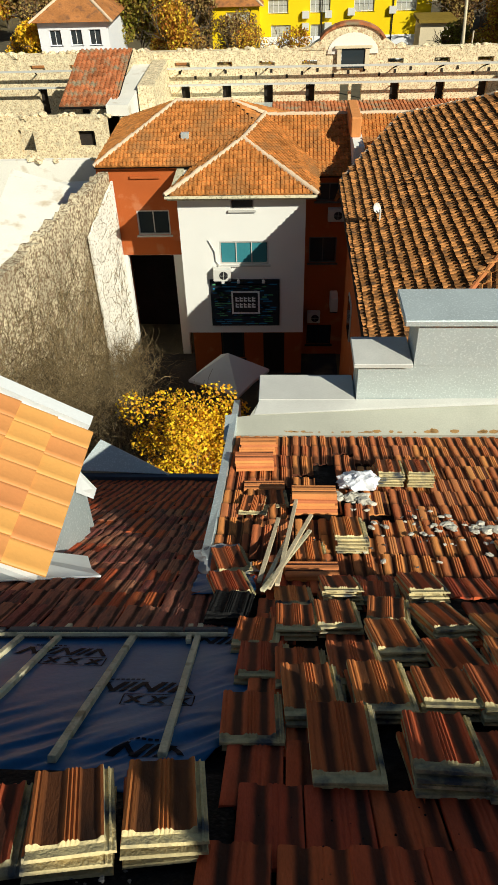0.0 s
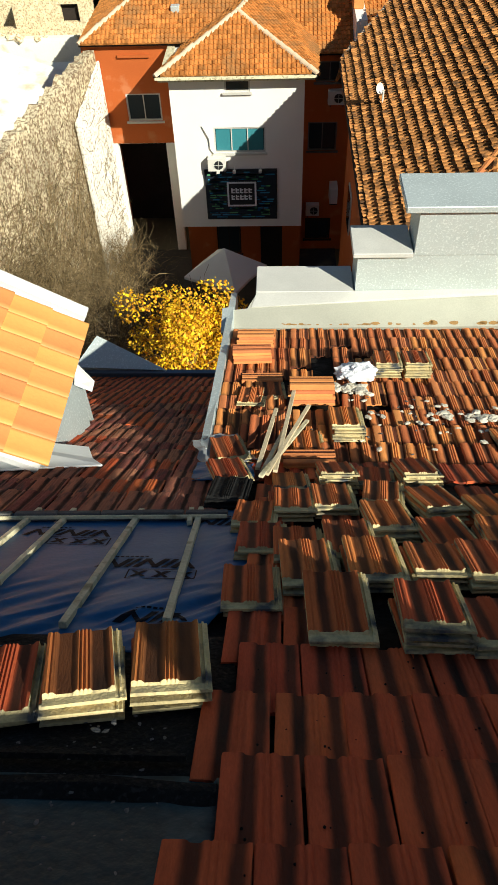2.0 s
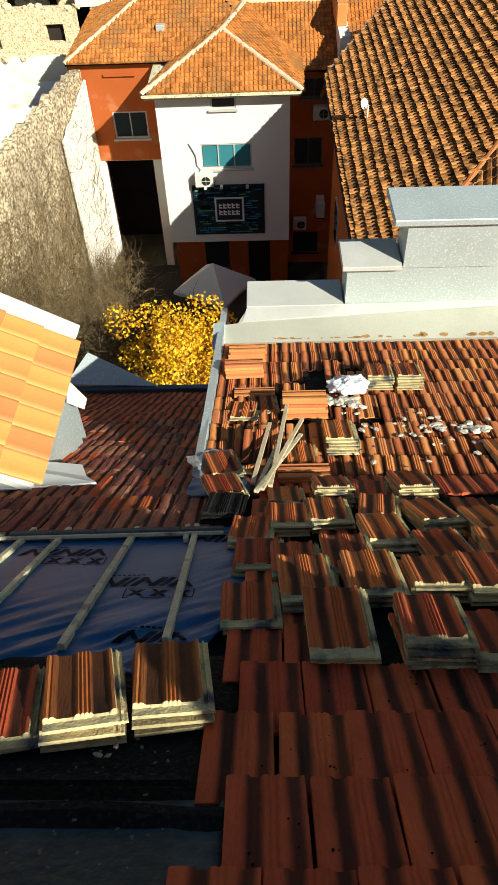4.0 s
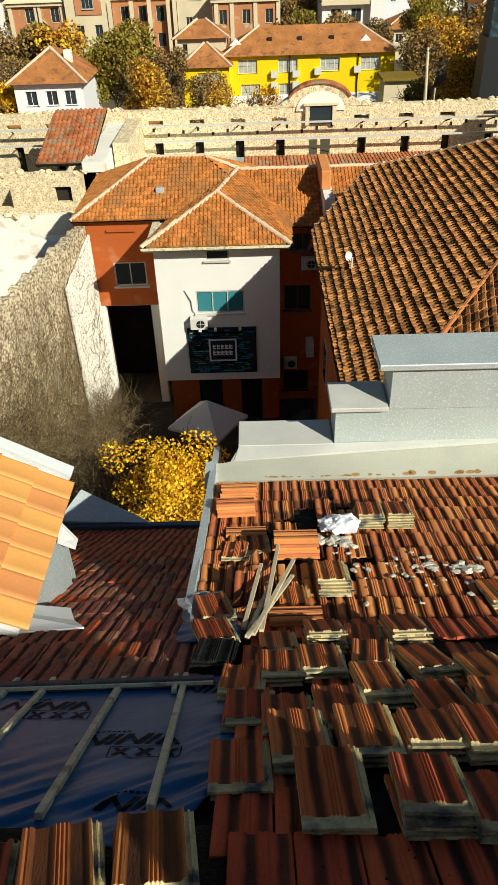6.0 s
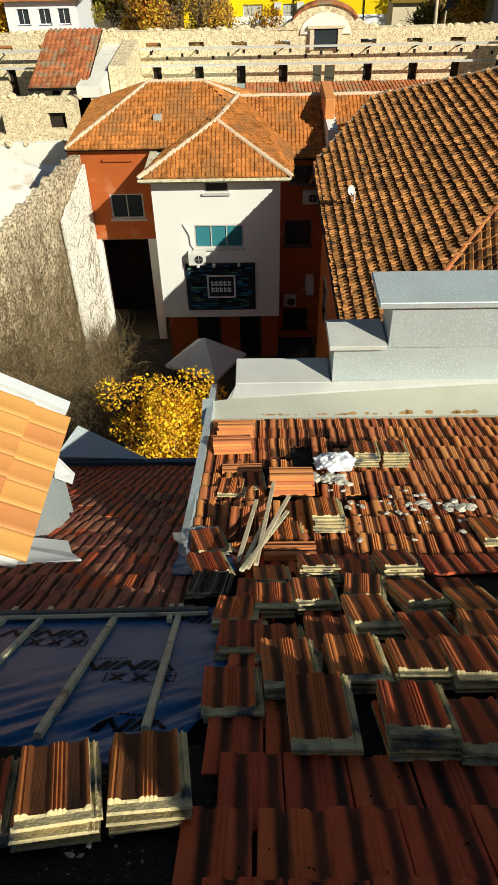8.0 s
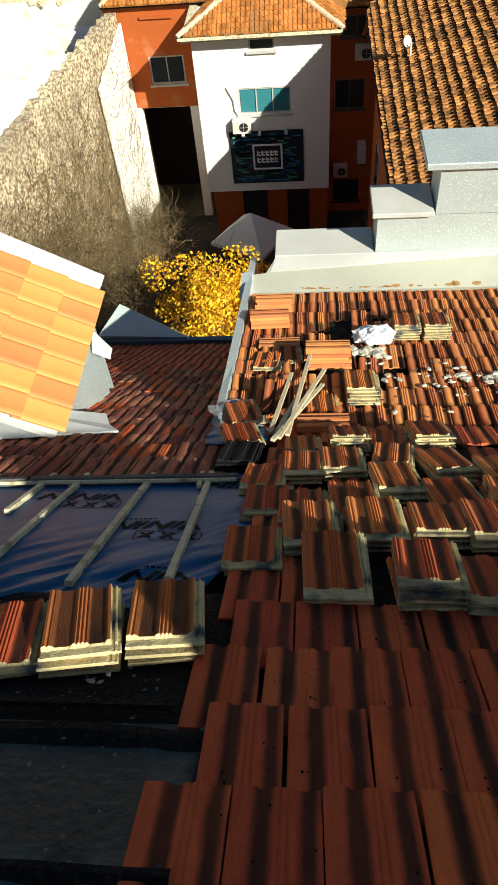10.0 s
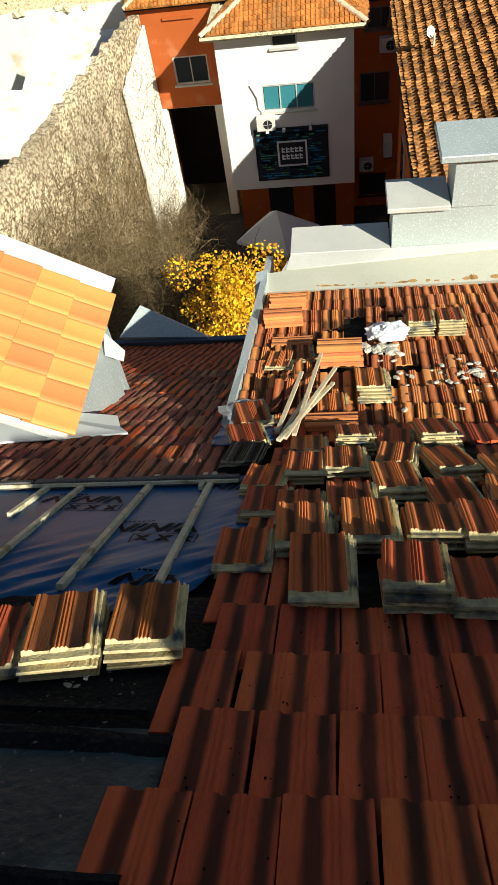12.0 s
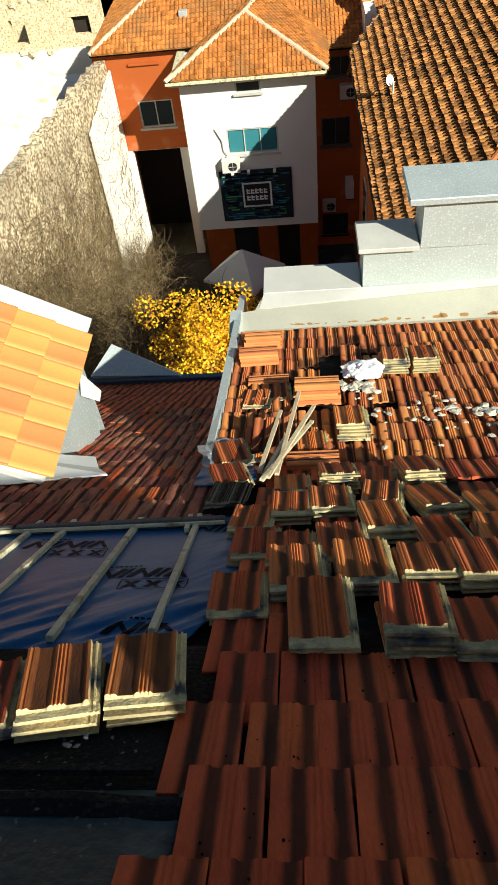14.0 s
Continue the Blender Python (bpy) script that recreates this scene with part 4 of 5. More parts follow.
window(house, -2.6, -1.5, 0.9, 2.5, 29.3, 2, None, M_DARK)
part("door", boxes((-0.6, 0.4, 29.4, 29.46, 0.0, 2.3)), M_DARK, house, "dark glazed door")
part("soffit", boxes((-4.2, 1.57, 27.45, 28.0, 9.36, 9.44), (-4.2, -3.9, 28.0, 31, 9.36, 9.44), (1.22, 1.57, 28.0, 31, 9.36, 9.44)), M_BATTEN, house)
part("gutter", boxes((-4.28, 1.64, 27.34, 27.42, 9.46, 9.55)), M_BATTEN, house)
# left block
bm = bmesh.new()
wall_grid(bm, -7.75, -3.9, 5.45, 9.5, 31.0, 31.3, [(-6.23, -4.76, 6.42, 7.56)])
part("side_wall", boxes((-7.75, -7.45, 31.3, 37.0, 0, 9.5)), M_RED_WALL, house)
part("floor_slab", boxes((-7.45, -3.9, 31.3, 34.0, 5.3, 5.5)), M_RENDER, house)
part("wall", bm, M_RED_WALL, house, "orange-red rendered upper wall")
window(house, -6.23, -4.76, 6.42, 7.56, 31.0, 2)
# Wall coloured near-black for the shade deep in the open passage.
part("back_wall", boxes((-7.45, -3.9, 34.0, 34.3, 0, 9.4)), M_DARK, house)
part("column", boxes((-7.35, -6.9, 31.0, 31.35, 0, 5.45)), M_RENDER, house)
part("column", boxes((-4.75, -4.35, 31.0, 31.35, 0, 5.45)), M_RENDER, house)
part("ledge", boxes((-6.3, -5.0, 30.9, 31.0, 9.0, 9.1)), M_RED_WALL, house)
# right block
bm = bmesh.new()
wall_grid(bm, 1.22, 6.5, 0.0, 9.15, 31.0, 31.3, [(1.5, 2.75, 5.0, 6.25), (1.75, 2.9, 7.9, 8.7), (1.5, 2.7, 0.6, 1.7)])
part("wall", bm, M_RED_WALL, house, "dark red wall in shade")
# Frames coloured dark to carry the deep shade on this wall.
window(house, 1.5, 2.75, 5.0, 6.25, 31.0, 2, None, M_GREY_RAW)
window(house, 1.75, 2.9, 7.9, 8.7, 31.0, 2, None, M_GREY_RAW)
window(house, 1.5, 2.7, 0.6, 1.7, 31.0, 2, None, M_DARK)
# Near-black filler keeps the depth behind the walls in shade.
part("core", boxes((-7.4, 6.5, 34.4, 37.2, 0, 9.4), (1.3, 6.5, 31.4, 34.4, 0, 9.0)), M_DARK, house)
# roofs
AP = (-1.32, 30.35, 10.80)
JN = (-0.5, 33.7, 10.78)
tiled("roof_tiles", [(-4.28, 27.38, EZ - 0.06), (1.65, 27.38, EZ - 0.06), AP], (0, -1, -0.4), M_HOUSE_TILE, house, w=0.17, l=0.24, hump=0.042, step=0.042)
tiled("roof_tiles", [(-4.28, 27.38, EZ - 0.06), AP, JN, (-3.45, 30.78, EZ - 0.06)], (-1, 0, -0.4), M_HOUSE_TILE, house, w=0.17, l=0.24, hump=0.042, step=0.042)
tiled("roof_tiles", [(1.65, 27.38, EZ - 0.06), JN, AP], (0.6, -1, -0.4), M_HOUSE_TILE, house, w=0.17, l=0.24, hump=0.042, step=0.042)
tiled("roof_tiles", [(1.65, 27.38, EZ - 0.06), (1.7, 31.2, 9.38), JN], (0.6, -1, -0.4), M_HOUSE_TILE, house, w=0.17, l=0.24, hump=0.042, step=0.042)
LL, LR = (-4.45, 34.15, 11.28), (-2.05, 34.15, 11.28)
tiled("roof_tiles", [(-7.75, 30.7, EZ), (1.3, 30.7, EZ), LR, LL], (0, -1, -0.5), M_HOUSE_TILE, house, w=0.17, l=0.24, hump=0.042, step=0.042)
tiled("roof_tiles", [(-7.75, 30.7, EZ), LL, (-7.75, 37.6, EZ)], (-1, 0, -0.5), M_HOUSE_TILE, house, w=0.17, l=0.24, hump=0.042, step=0.042)
tiled("roof_tiles", [(1.3, 30.7, EZ), (1.3, 37.6, EZ), LR], (1, 0, -0.5), M_HOUSE_TILE, house, w=0.17, l=0.24, hump=0.042, step=0.042)
tiled("roof_tiles", [LL, LR, (1.3, 37.6, EZ), (-7.75, 37.6, EZ)], (0, 1, -0.5), M_HOUSE_TILE, house, w=0.17, l=0.24, hump=0.042, step=0.042)
tiled("roof_tiles", [(-0.5, 30.6, 9.15), (3.2, 30.6, 9.15), (3.2, 34.1, 10.62), (-0.5, 34.1, 10.62)], (0, -1, -0.42), M_HOUSE_TILE, house, w=0.17, l=0.24, hump=0.042, step=0.042)
tiled("roof_tiles", [(3.7, 30.6, 8.95), (8.0, 30.6, 8.95), (8.0, 34.9, 10.4), (3.7, 34.9, 10.4)], (0, -1, -0.4), M_HOUSE_TILE, house, w=0.17, l=0.24, hump=0.042, step=0.042)
for a, b in (((-4.28, 27.38, EZ), AP), ((1.65, 27.38, EZ), AP), (AP, JN), ((-7.75, 30.7, EZ + 0.03), LL), (LL, LR), (LR, (-0.5, 34.1, 10.72)), ((-0.4, 34.1, 10.66), (3.2, 34.1, 10.66)), ((3.7, 34.9, 10.44), (6.2, 34.9, 10.44))):
    ridge_caps(a, b, house, 0.11)
bm = boxes((3.2, 3.62, 30.4, 34.2, 8.2, 10.35))
part("chimney_wall", bm, M_RENDER, house, "whitewashed fire wall between the roofs")
part("coping", boxes((3.12, 3.55, 31.6, 34.3, 10.35, 11.15), bevel=0.04), M_TILE_FRESH, house, "rusty orange coping")
part("skylight", boxes((-4.1, -3.75, 32.0, 32.3, 10.15, 10.5), bevel=0.02), M_SHEET, house)


def air_conditioner(x0, x1, z0, z1, y, label="ivory outdoor air-conditioning unit on a wall", facing=True):
    e = thing("air_conditioner", label, "air conditioner", "outdoor units")
    part("casing", boxes((x0, x1, y - 0.36, y - 0.04, z0, z1), bevel=0.015), M_AC, e)
    r = min(z1 - z0, x1 - x0) * 0.34
    c = Vector((x0 + (x1 - x0) * 0.6, y - 0.365, (z0 + z1) / 2))
    bm = bmesh.new()
    bmesh.ops.create_cone(bm, cap_ends=True, segments=20, radius1=r, radius2=r, depth=0.02)
    bmesh.ops.transform(bm, matrix=Matrix.Translation(c) @ pose(0, 0, 0, 90), verts=bm.verts)
    g = part("fan_grille", bm, M_BLACK, e, "dark round fan grille")
    for k in (0, 2):
        part("grille_bar", rod(bmesh.new(), c + Vector((-r * math.cos(k * 0.785), -0.015, -r * math.sin(k * 0.785))), c + Vector((r * math.cos(k * 0.785), -0.015, r * math.sin(k * 0.785))), 0.008, 4), M_AC, g)
    for x in (x0 + 0.1, x1 - 0.1):
        part("bracket", boxes((x - 0.02, x + 0.02, y - 0.4, y, z0 - 0.05, z0)), M_BLACK, e)
    return e


air_conditioner(-2.61, -1.87, 5.8, 6.33, 28.0)
air_conditioner(2.28, 3.0, 7.1, 7.65, 31.0)
air_conditioner(1.5, 2.12, 2.0, 2.55, 31.0)
e = thing("air_conditioner", "tall narrow outdoor unit on the red wall", "air conditioner", "outdoor units")
part("casing", boxes((2.5, 2.85, 29.6, 30.4, 3.2, 3.9), bevel=0.02), M_AC, e)
part("bracket", boxes((2.52, 2.86, 29.7, 30.3, 3.1, 3.2)), M_BLACK, e)
bm = bmesh.new()
pts = [(-2.75, 27.96, 7.5), (-2.62, 27.95, 7.25), (-2.5, 27.95, 7.0), (-2.48, 27.95, 6.6), (-2.3, 27.94, 6.35)]
for a, b in zip(pts, pts[1:]):
    rod(bm, a, b, 0.03)
tagged(part("cable", bm, M_AC), "pale pipe running to the air conditioner", "pipe")

sign = thing("sign_board", "dark banner with a white framed logo block and coloured word bars", "sign")
part("board", boxes((-2.75, 0.13, 27.90, 27.98, 3.56, 5.68)), M_SIGN, sign)
part("frame", boxes((-2.8, 0.18, 27.92, 27.99, 3.5, 3.56), (-2.8, 0.18, 27.92, 27.99, 5.68, 5.73), (-2.8, -2.75, 27.92, 27.99, 3.56, 5.68), (0.13, 0.18, 27.92, 27.99, 3.56, 5.68)), M_BLACK, sign)
sr = random.Random(3)
for k in range(190):
    x, z = sr.uniform(-2.7, -0.3), round(sr.uniform(3.6, 5.6) / 0.1) * 0.1
    L = sr.uniform(0.15, 0.5)
    if -2.05 < x + L / 2 < -0.6 and 4.05 < z < 5.3 or x + L > 0.1:
        continue
    part("word_bar", boxes((x, x + L, 27.892, 27.9, z, z + 0.05)), sr.choice((M_SIGN_BLUE, M_SIGN_BLUE, M_SIGN_GREEN)), sign)
cx0, cx1, cz0, cz1 = -1.9, -0.68, 4.12, 5.22
part("logo_panel", boxes((cx0, cx1, 27.885, 27.9, cz0, cz1), bevel=0.006), M_BLACK, sign)
part("logo_frame", boxes((cx0, cx1, 27.878, 27.885, cz0, cz0 + 0.075), (cx0, cx1, 27.878, 27.885, cz1 - 0.075, cz1), (cx0, cx0 + 0.075, 27.878, 27.885, cz0 + 0.075, cz1 - 0.075), (cx1 - 0.075, cx1, 27.878, 27.885, cz0 + 0.075, cz1 - 0.075)), M_WHITE, sign)
for z, n in ((4.72, 5), (4.42, 5)):
    for i in range(n):
        x = cx0 + 0.17 + i * 0.18
        part("logo_block", boxes((x, x + 0.06, 27.878, 27.885, z, z + 0.22), (x + 0.06, x + 0.145, 27.878, 27.885, z, z + 0.06), (x + 0.06, x + 0.145, 27.878, 27.885, z + 0.12, z + 0.18)), M_WHITE, sign)
for x in (-2.2, -1.55, -0.5):
    part("lamp", boxes((x - 0.06, x + 0.06, 27.55, 27.7, 5.75, 5.85), (x - 0.015, x + 0.015, 27.7, 28.0, 5.78, 5.82)), M_AC, sign)

umb = thing("parasol", "large grey canvas parasol with four sides", "parasol")
bm = bmesh.new()
c = Vector((-1.97, 25.68, 3.5))
ring = []
corners = [Vector((-1.72, -0.42)), Vector((0.47, -1.58)), Vector((1.72, 0.40)), Vector((-0.45, 1.58))]
for i in range(8):
    a, b = corners[i // 2], corners[(i // 2 + 1) % 4]
    d = a if i % 2 == 0 else (a + b) * 0.49
    ring.append(bm.verts.new((c.x + d.x, c.y + d.y, 2.42 + (0.0 if i % 2 == 0 else 0.05))))
apex = bm.verts.new(c)
low = [bm.verts.new(v.co - Vector((0, 0, 0.13))) for v in ring]
for i in range(8):
    bm.faces.new((ring[i], ring[(i + 1) % 8], apex))
    bm.faces.new((low[i], low[(i + 1) % 8], ring[(i + 1) % 8], ring[i]))
part("canopy", bm, M_UMBRELLA, umb)
part("pole", rod(bmesh.new(), (c.x, c.y, 0.03), (c.x, c.y, 3.1), 0.04), M_BATTEN, umb)
part("base", boxes((c.x - 0.35, c.x + 0.35, c.y - 0.35, c.y + 0.35, 0.03, 0.1)), M_DARK, umb)

# ---- the long building beside the yard ----
side = thing("side_building", "long red-walled building under a weathered brown tiled roof", "house")
XE, ZE, SS = 2.48, 10.2, 0.5


def big(x, y):
    return Vector((x, y, ZE + SS * (x - XE)))


A, B, C = big(2.48, 27.0), big(5.0, 30.7), big(9.0, 26.75)
D, E2 = big(10.4, 25.3), big(10.4, 22.8)
F2, G = big(4.92, 16.05), big(2.48, 13.2)
tiled("roof_tiles", [A, B, C, D, E2, F2, G], (-1, 0, -SS), M_BIG_TILE, side, w=0.17, l=0.29, hump=0.034, step=0.10)
tiled("roof_tiles", [G, F2, E2, (14, 22.8, big(10.4, 0).z), (14, 13.2, ZE)], (0, -1, -0.5), M_BIG_TILE, side, w=0.21, l=0.4, hump=0.05, step=0.05)
ridge_caps(A, B, side, 0.13)
ridge_caps(B, D, side, 0.13)
ridge_caps(G, E2, side, 0.13, M_TILE_FRESH)
bm = slab(bmesh.new(), [A, B, (5.0, 34, 9.4), (2.48, 30.3, 8.2)], 0.1)
slab(bm, [B, D, (14, 34, 9.4), (5.0, 34, 9.4)], 0.1)
part("rear_slope", bm, M_BIG_TILE, side)
part("wall", boxes((2.85, 14.0, 13.6, 26.8, 0.0, 10.0)), M_RED_WALL, side)
part("gutter", rod(bmesh.new(), (2.43, 13.2, 10.1), (2.43, 27.0, 10.1), 0.07), M_DARK, side)
for y in (16.5, 19.0, 23.5):
    w = part("window", boxes((2.80, 2.848, y, y + 1.1, 5.4, 6.9)), M_FRAME, side)
    part("pane", boxes((2.785, 2.797, y + 0.07, y + 0.52, 5.47, 6.83), (2.785, 2.797, y + 0.58, y + 1.03, 5.47, 6.83)), M_GLASS, w)
dish = thing("satellite_dish", "small pale satellite dish on the tiled roof", "antenna")
bm = bmesh.new()
bmesh.ops.create_uvsphere(bm, u_segments=16, v_segments=8, radius=0.22)
bmesh.ops.delete(bm, geom=[v for v in bm.verts if v.co.z > -0.09], context='VERTS')
bmesh.ops.transform(bm, matrix=Matrix.Translation((3.35, 22.1, 11.15)) @ pose(0, 0, 0, 70, 0, 40), verts=bm.verts)
part("reflector", bm, M_AC, dish)
part("mast", rod(bmesh.new(), (3.35, 22.1, 10.6), (3.35, 22.1, 11.1), 0.03), M_AC, dish)

# ---- old boundary wall with peeling plaster ----
def rough_wall(name, a, b, z0, za, zb, thick, material, nx=60, nz=30, amp=0.12, top_amp=0.25):
    a, b = Vector((*a, 0)), Vector((*b, 0))
    d = (b - a)
    side_v = Vector((d.y, -d.x, 0)).normalized()
    bm = bmesh.new()
    front, back = [], []
    for j in range(nz + 1):
        fr, bk = [], []
        for i in range(nx + 1):
            p = a + d * (i / nx)
            top = za + (zb - za) * i / nx + top_amp * noise.noise(Vector((i * 0.35, 3, 7))) + 0.4 * top_amp * noise.noise(Vector((i * 1.3, 1, 2)))
            z = z0 + (top - z0) * j / nz
            q = Vector((p.x, p.y, z))
            off = amp * noise.noise(q * 0.9) + 0.4 * amp * noise.noise(q * 3.1)
            fr.append(bm.verts.new(q + side_v * (off + thick / 2)))
            bk.append(bm.verts.new(q - side_v * (thick / 2)))
        front.append(fr)
        back.append(bk)
    for j in range(nz):
        for i in range(nx):
            bm.faces.new((front[j][i], front[j][i + 1], front[j + 1][i + 1], front[j + 1][i]))
            bm.faces.new((back[j][i + 1], back[j][i], back[j + 1][i], back[j + 1][i + 1]))
    for i in range(nx):
        bm.faces.new((front[nz][i], front[nz][i + 1], back[nz][i + 1], back[nz][i]))
    for j in range(nz):
        bm.faces.new((front[j][0], front[j + 1][0], back[j + 1][0], back[j][0]))
        bm.faces.new((front[j][nx], back[j][nx], back[j + 1][nx], front[j + 1][nx]))
    bmesh.ops.recalc_face_normals(bm, faces=bm.faces)
    return part(name, bm, material)


tagged(rough_wall("wall_boundary", (-7.45, 31.0), (-11.0, 17.2), 0.0, 9.3, 8.2, 0.5, M_OLD_WALL, 90, 60, 0.12, 0.3), "tall old wall with peeling ochre plaster and bare vines", "wall", kind="structure")
tagged(rough_wall("wall_limewash", (-7.12, 30.95), (-7.75, 28.2), 0.0, 8.9, 7.6, 0.1, M_WASH, 20, 40, 0.03, 0.1), "white limewashed strip of old wall", "wall", kind="structure")

# sunlit low roofs behind the wall
for k, pts in enumerate(([(-13.5, 36.5, 7.6), (-9.9, 35.5, 6.9), (-9.2, 31.5, 6.2), (-13.0, 30.5, 6.8)], [(-13.5, 30.0, 7.3), (-9.6, 30.6, 6.7), (-10.4, 26.5, 6.2), (-14.0, 25.5, 6.9)], [(-15, 40.0, 5.6), (-8.2, 39.5, 5.9), (-8.2, 37.2, 5.9), (-14, 37.0, 5.6)])):
    t = thing("low_building", "low outbuilding with a bright whitewashed roof", "building", "outbuildings")
    bm = slab(bmesh.new(), pts, 0.25)
    part("roof", bm, M_LIME, t)
    xs, ys = [p[0] for p in pts], [p[1] for p in pts]
    part("wall", boxes((min(xs) + 0.5, max(xs) - 0.9, min(ys) + 0.6, max(ys) - 0.8, 0, 5.5)), M_OLD_WALL, t)

# ---- roofless masonry ruin ----
ruin = thing("ruined_facade", "long roofless masonry facade with arched gable and empty windows", "ruin")
WINS = (-17.0, -14.2, -6.9, -4.0, -1.1, 1.8, 7.6, 10.7, 13.6, 16.6, 19.5, 22.4)
holes = [(x, x + 0.62, 5.4, 7.15) for x in WINS] + [(x - 0.3, x + 0.75, 8.35, 8.65) for x in WINS] + [(4.15, 4.75, 5.2, 7.1), (4.95, 5.65, 5.2, 7.1), (4.1, 5.75, 8.2, 9.3)]
bm = bmesh.new()
wall_grid(bm, -26, 26, 0, 9.3, 54.0, 54.6, holes)
part("wall", bm, M_RUBBLE, ruin)
bm = bmesh.new()
prev = None
arch = []
for i in range(25):
    an = math.pi * i / 24
    arch.append((4.85 + 2.35 * math.cos(an), 9.25 + 1.5 * math.sin(an)))
outline = [(8.4, 9.25), (7.7, 9.4), (7.3, 9.68)] + arch[3:-3] + [(2.4, 9.68), (2.0, 9.4), (1.3, 9.25)]
f = [bm.verts.new((x, 53.95, z)) for x, z in outline]
g = [bm.verts.new((x, 54.65, z)) for x, z in outline]
bm.faces.new(f)
bm.faces.new(g[::-1])
for i in range(len(f)):
    j = (i + 1) % len(f)
    bm.faces.new((f[i], g[i], g[j], f[j]))
bmesh.ops.recalc_face_normals(bm, faces=bm.faces)
part("gable", bm, M_RUBBLE, ruin)
bm = bmesh.new()
for (x1, z1), (x2, z2) in zip(arch[3:-3], arch[4:-3]):
    slab(bm, [(x1, 53.8, z1 + 0.12), (x2, 53.8, z2 + 0.12), (x2, 54.7, z2 + 0.12), (x1, 54.7, z1 + 0.12)], 0.14)
part("arch_coping", bm, M_OLD_ROOF, ruin, "brick arch coping")
ina = [(4.9 + 1.7 * math.cos(math.pi * i / 16), 9.0 + 1.25 * math.sin(math.pi * i / 16)) for i in range(17)]
bm = bmesh.new()
f = [bm.verts.new((x, 53.88, z)) for x, z in ina]
g = [bm.verts.new((x, 53.949, z)) for x, z in ina]
bm.faces.new(f)
for i in range(len(f)):
    j = (i + 1) % len(f)
    bm.faces.new((f[i], g[i], g[j], f[j]))
bmesh.ops.recalc_face_normals(bm, faces=bm.faces)
part("tympanum", bm, M_LIME, ruin, "white plastered arch field")
part("niche", boxes((4.15, 5.7, 53.80, 53.87, 8.15, 9.35)), M_GLASS, ruin)
part("pilaster", boxes((3.85, 4.12, 53.7, 53.87, 8.1, 9.3)), M_STONE, ruin)
part("pilaster", boxes((5.72, 6.0, 53.7, 53.87, 8.1, 9.3)), M_STONE, ruin)
part("lintel", boxes((3.7, 6.15, 53.65, 53.86, 9.36, 9.5)), M_STONE, ruin)
for x in WINS:
    # Dark plates close the empty windows and stand for the shade inside.
    part("reveal", boxes((x + 0.02, x + 0.6, 54.45, 54.59, 5.4, 7.13)), M_DARK, ruin)
for z in (8.42, 7.38):
    part("steel_beam", boxes((-8.2, 18.2, 53.0, 53.14, z, z + 0.11)), M_CAP_SHEET, ruin, "pale steel bracing beam")
    part("steel_beam", boxes((-26, -13.2, 53.0, 53.14, z, z + 0.11)), M_CAP_SHEET, ruin, "pale steel bracing beam")
    for x in WINS:
        part("strut", rod(bmesh.new(), (x + 0.3, 53.1, z), (x + 0.1, 54.0, z - 0.35), 0.05, 4), M_DARK, ruin)
# Small dark plates on the wall face stand for shaded holes.
for k in range(26):
    x = -8 + k * 1.05
    part("putlog_hole", boxes((x, x + 0.16, 53.97, 53.998, 7.75 + 0.2 * math.sin(k * 2.1), 7.98 + 0.2 * math.sin(k * 2.1))), M_DARK, ruin)
part("cross_wall", boxes((-10.0, -8.7, 44.0, 54.0, 0, 8.6)), M_LIME, ruin, "whitewashed stub wall")
part("cross_wall", boxes((-8.6, -7.6, 47.0, 54.0, 0, 8.9)), M_RUBBLE, ruin)
tiled("collapsed_tiles", [(-13.0, 44.8, 8.3), (-9.6, 44.8, 8.3), (-9.3, 50.5, 10.2), (-12.7, 50.5, 10.2)], (0, -1, -0.33), M_OLD_ROOF, ruin, w=0.3, l=0.42, hump=0.09, step=0.06)
bm = bmesh.new()
wall_grid(bm, -24, -8.6, 0, 8.0, 44.0, 44.5, [(-11.9, -10.9, 6.3, 7.2), (-15.5, -14.6, 6.0, 7.3), (-19, -18, 6.0, 7.3)])
part("wall", bm, M_RUBBLE, ruin)
part("reveal", boxes((-12.0, -10.8, 44.3, 44.49, 6.2, 7.3)), M_DARK, ruin)
part("wall", boxes((-24, -8.4, 41.0, 41.4, 0, 6.5)), M_LIME, ruin, "pale pink plastered wall stub")
part("slab", boxes((-9.2, -0.5, 44.0, 53.9, 5.9, 6.05)), M_SHEET, ruin, "grey flat roof sheet")
tiled("low_roof_tiles", [(-0.5, 42.0, 6.3), (14, 42.0, 6.3), (14, 53.9, 6.0), (-0.5, 53.9, 6.0)], (0, 1, -0.03), M_OLD_ROOF, ruin, w=0.25, l=0.4, hump=0.05, step=0.05)


# loose stones along the broken wall tops
stone_meshes = []
for k in range(5):
    bm = bmesh.new()
    bmesh.ops.create_icosphere(bm, subdivisions=1, radius=0.22)
    for v in bm.verts:
        v.co = Vector((v.co.x * 1.3, v.co.y * 1.2, v.co.z * 0.8)) * (1 + 0.35 * noise.noise(v.co * 4 + Vector((k, 0, 0))))
    me = bpy.data.meshes.new("coping_stone")
    bm.to_mesh(me)
    bm.free()
    me.materials.append(M_RUBBLE)
    stone_meshes.append(me)
g = random.Random(31)
for x0, x1, y, z, k in ((-26, 1.7, 54.3, 9.3, 70), (8.0, 26, 54.3, 9.3, 46), (-24, -8.6, 44.25, 8.0, 40), (-24, -8.4, 41.2, 6.5, 24)):
    for i in range(k):
        o = new("coping_stone", g.choice(stone_meshes))
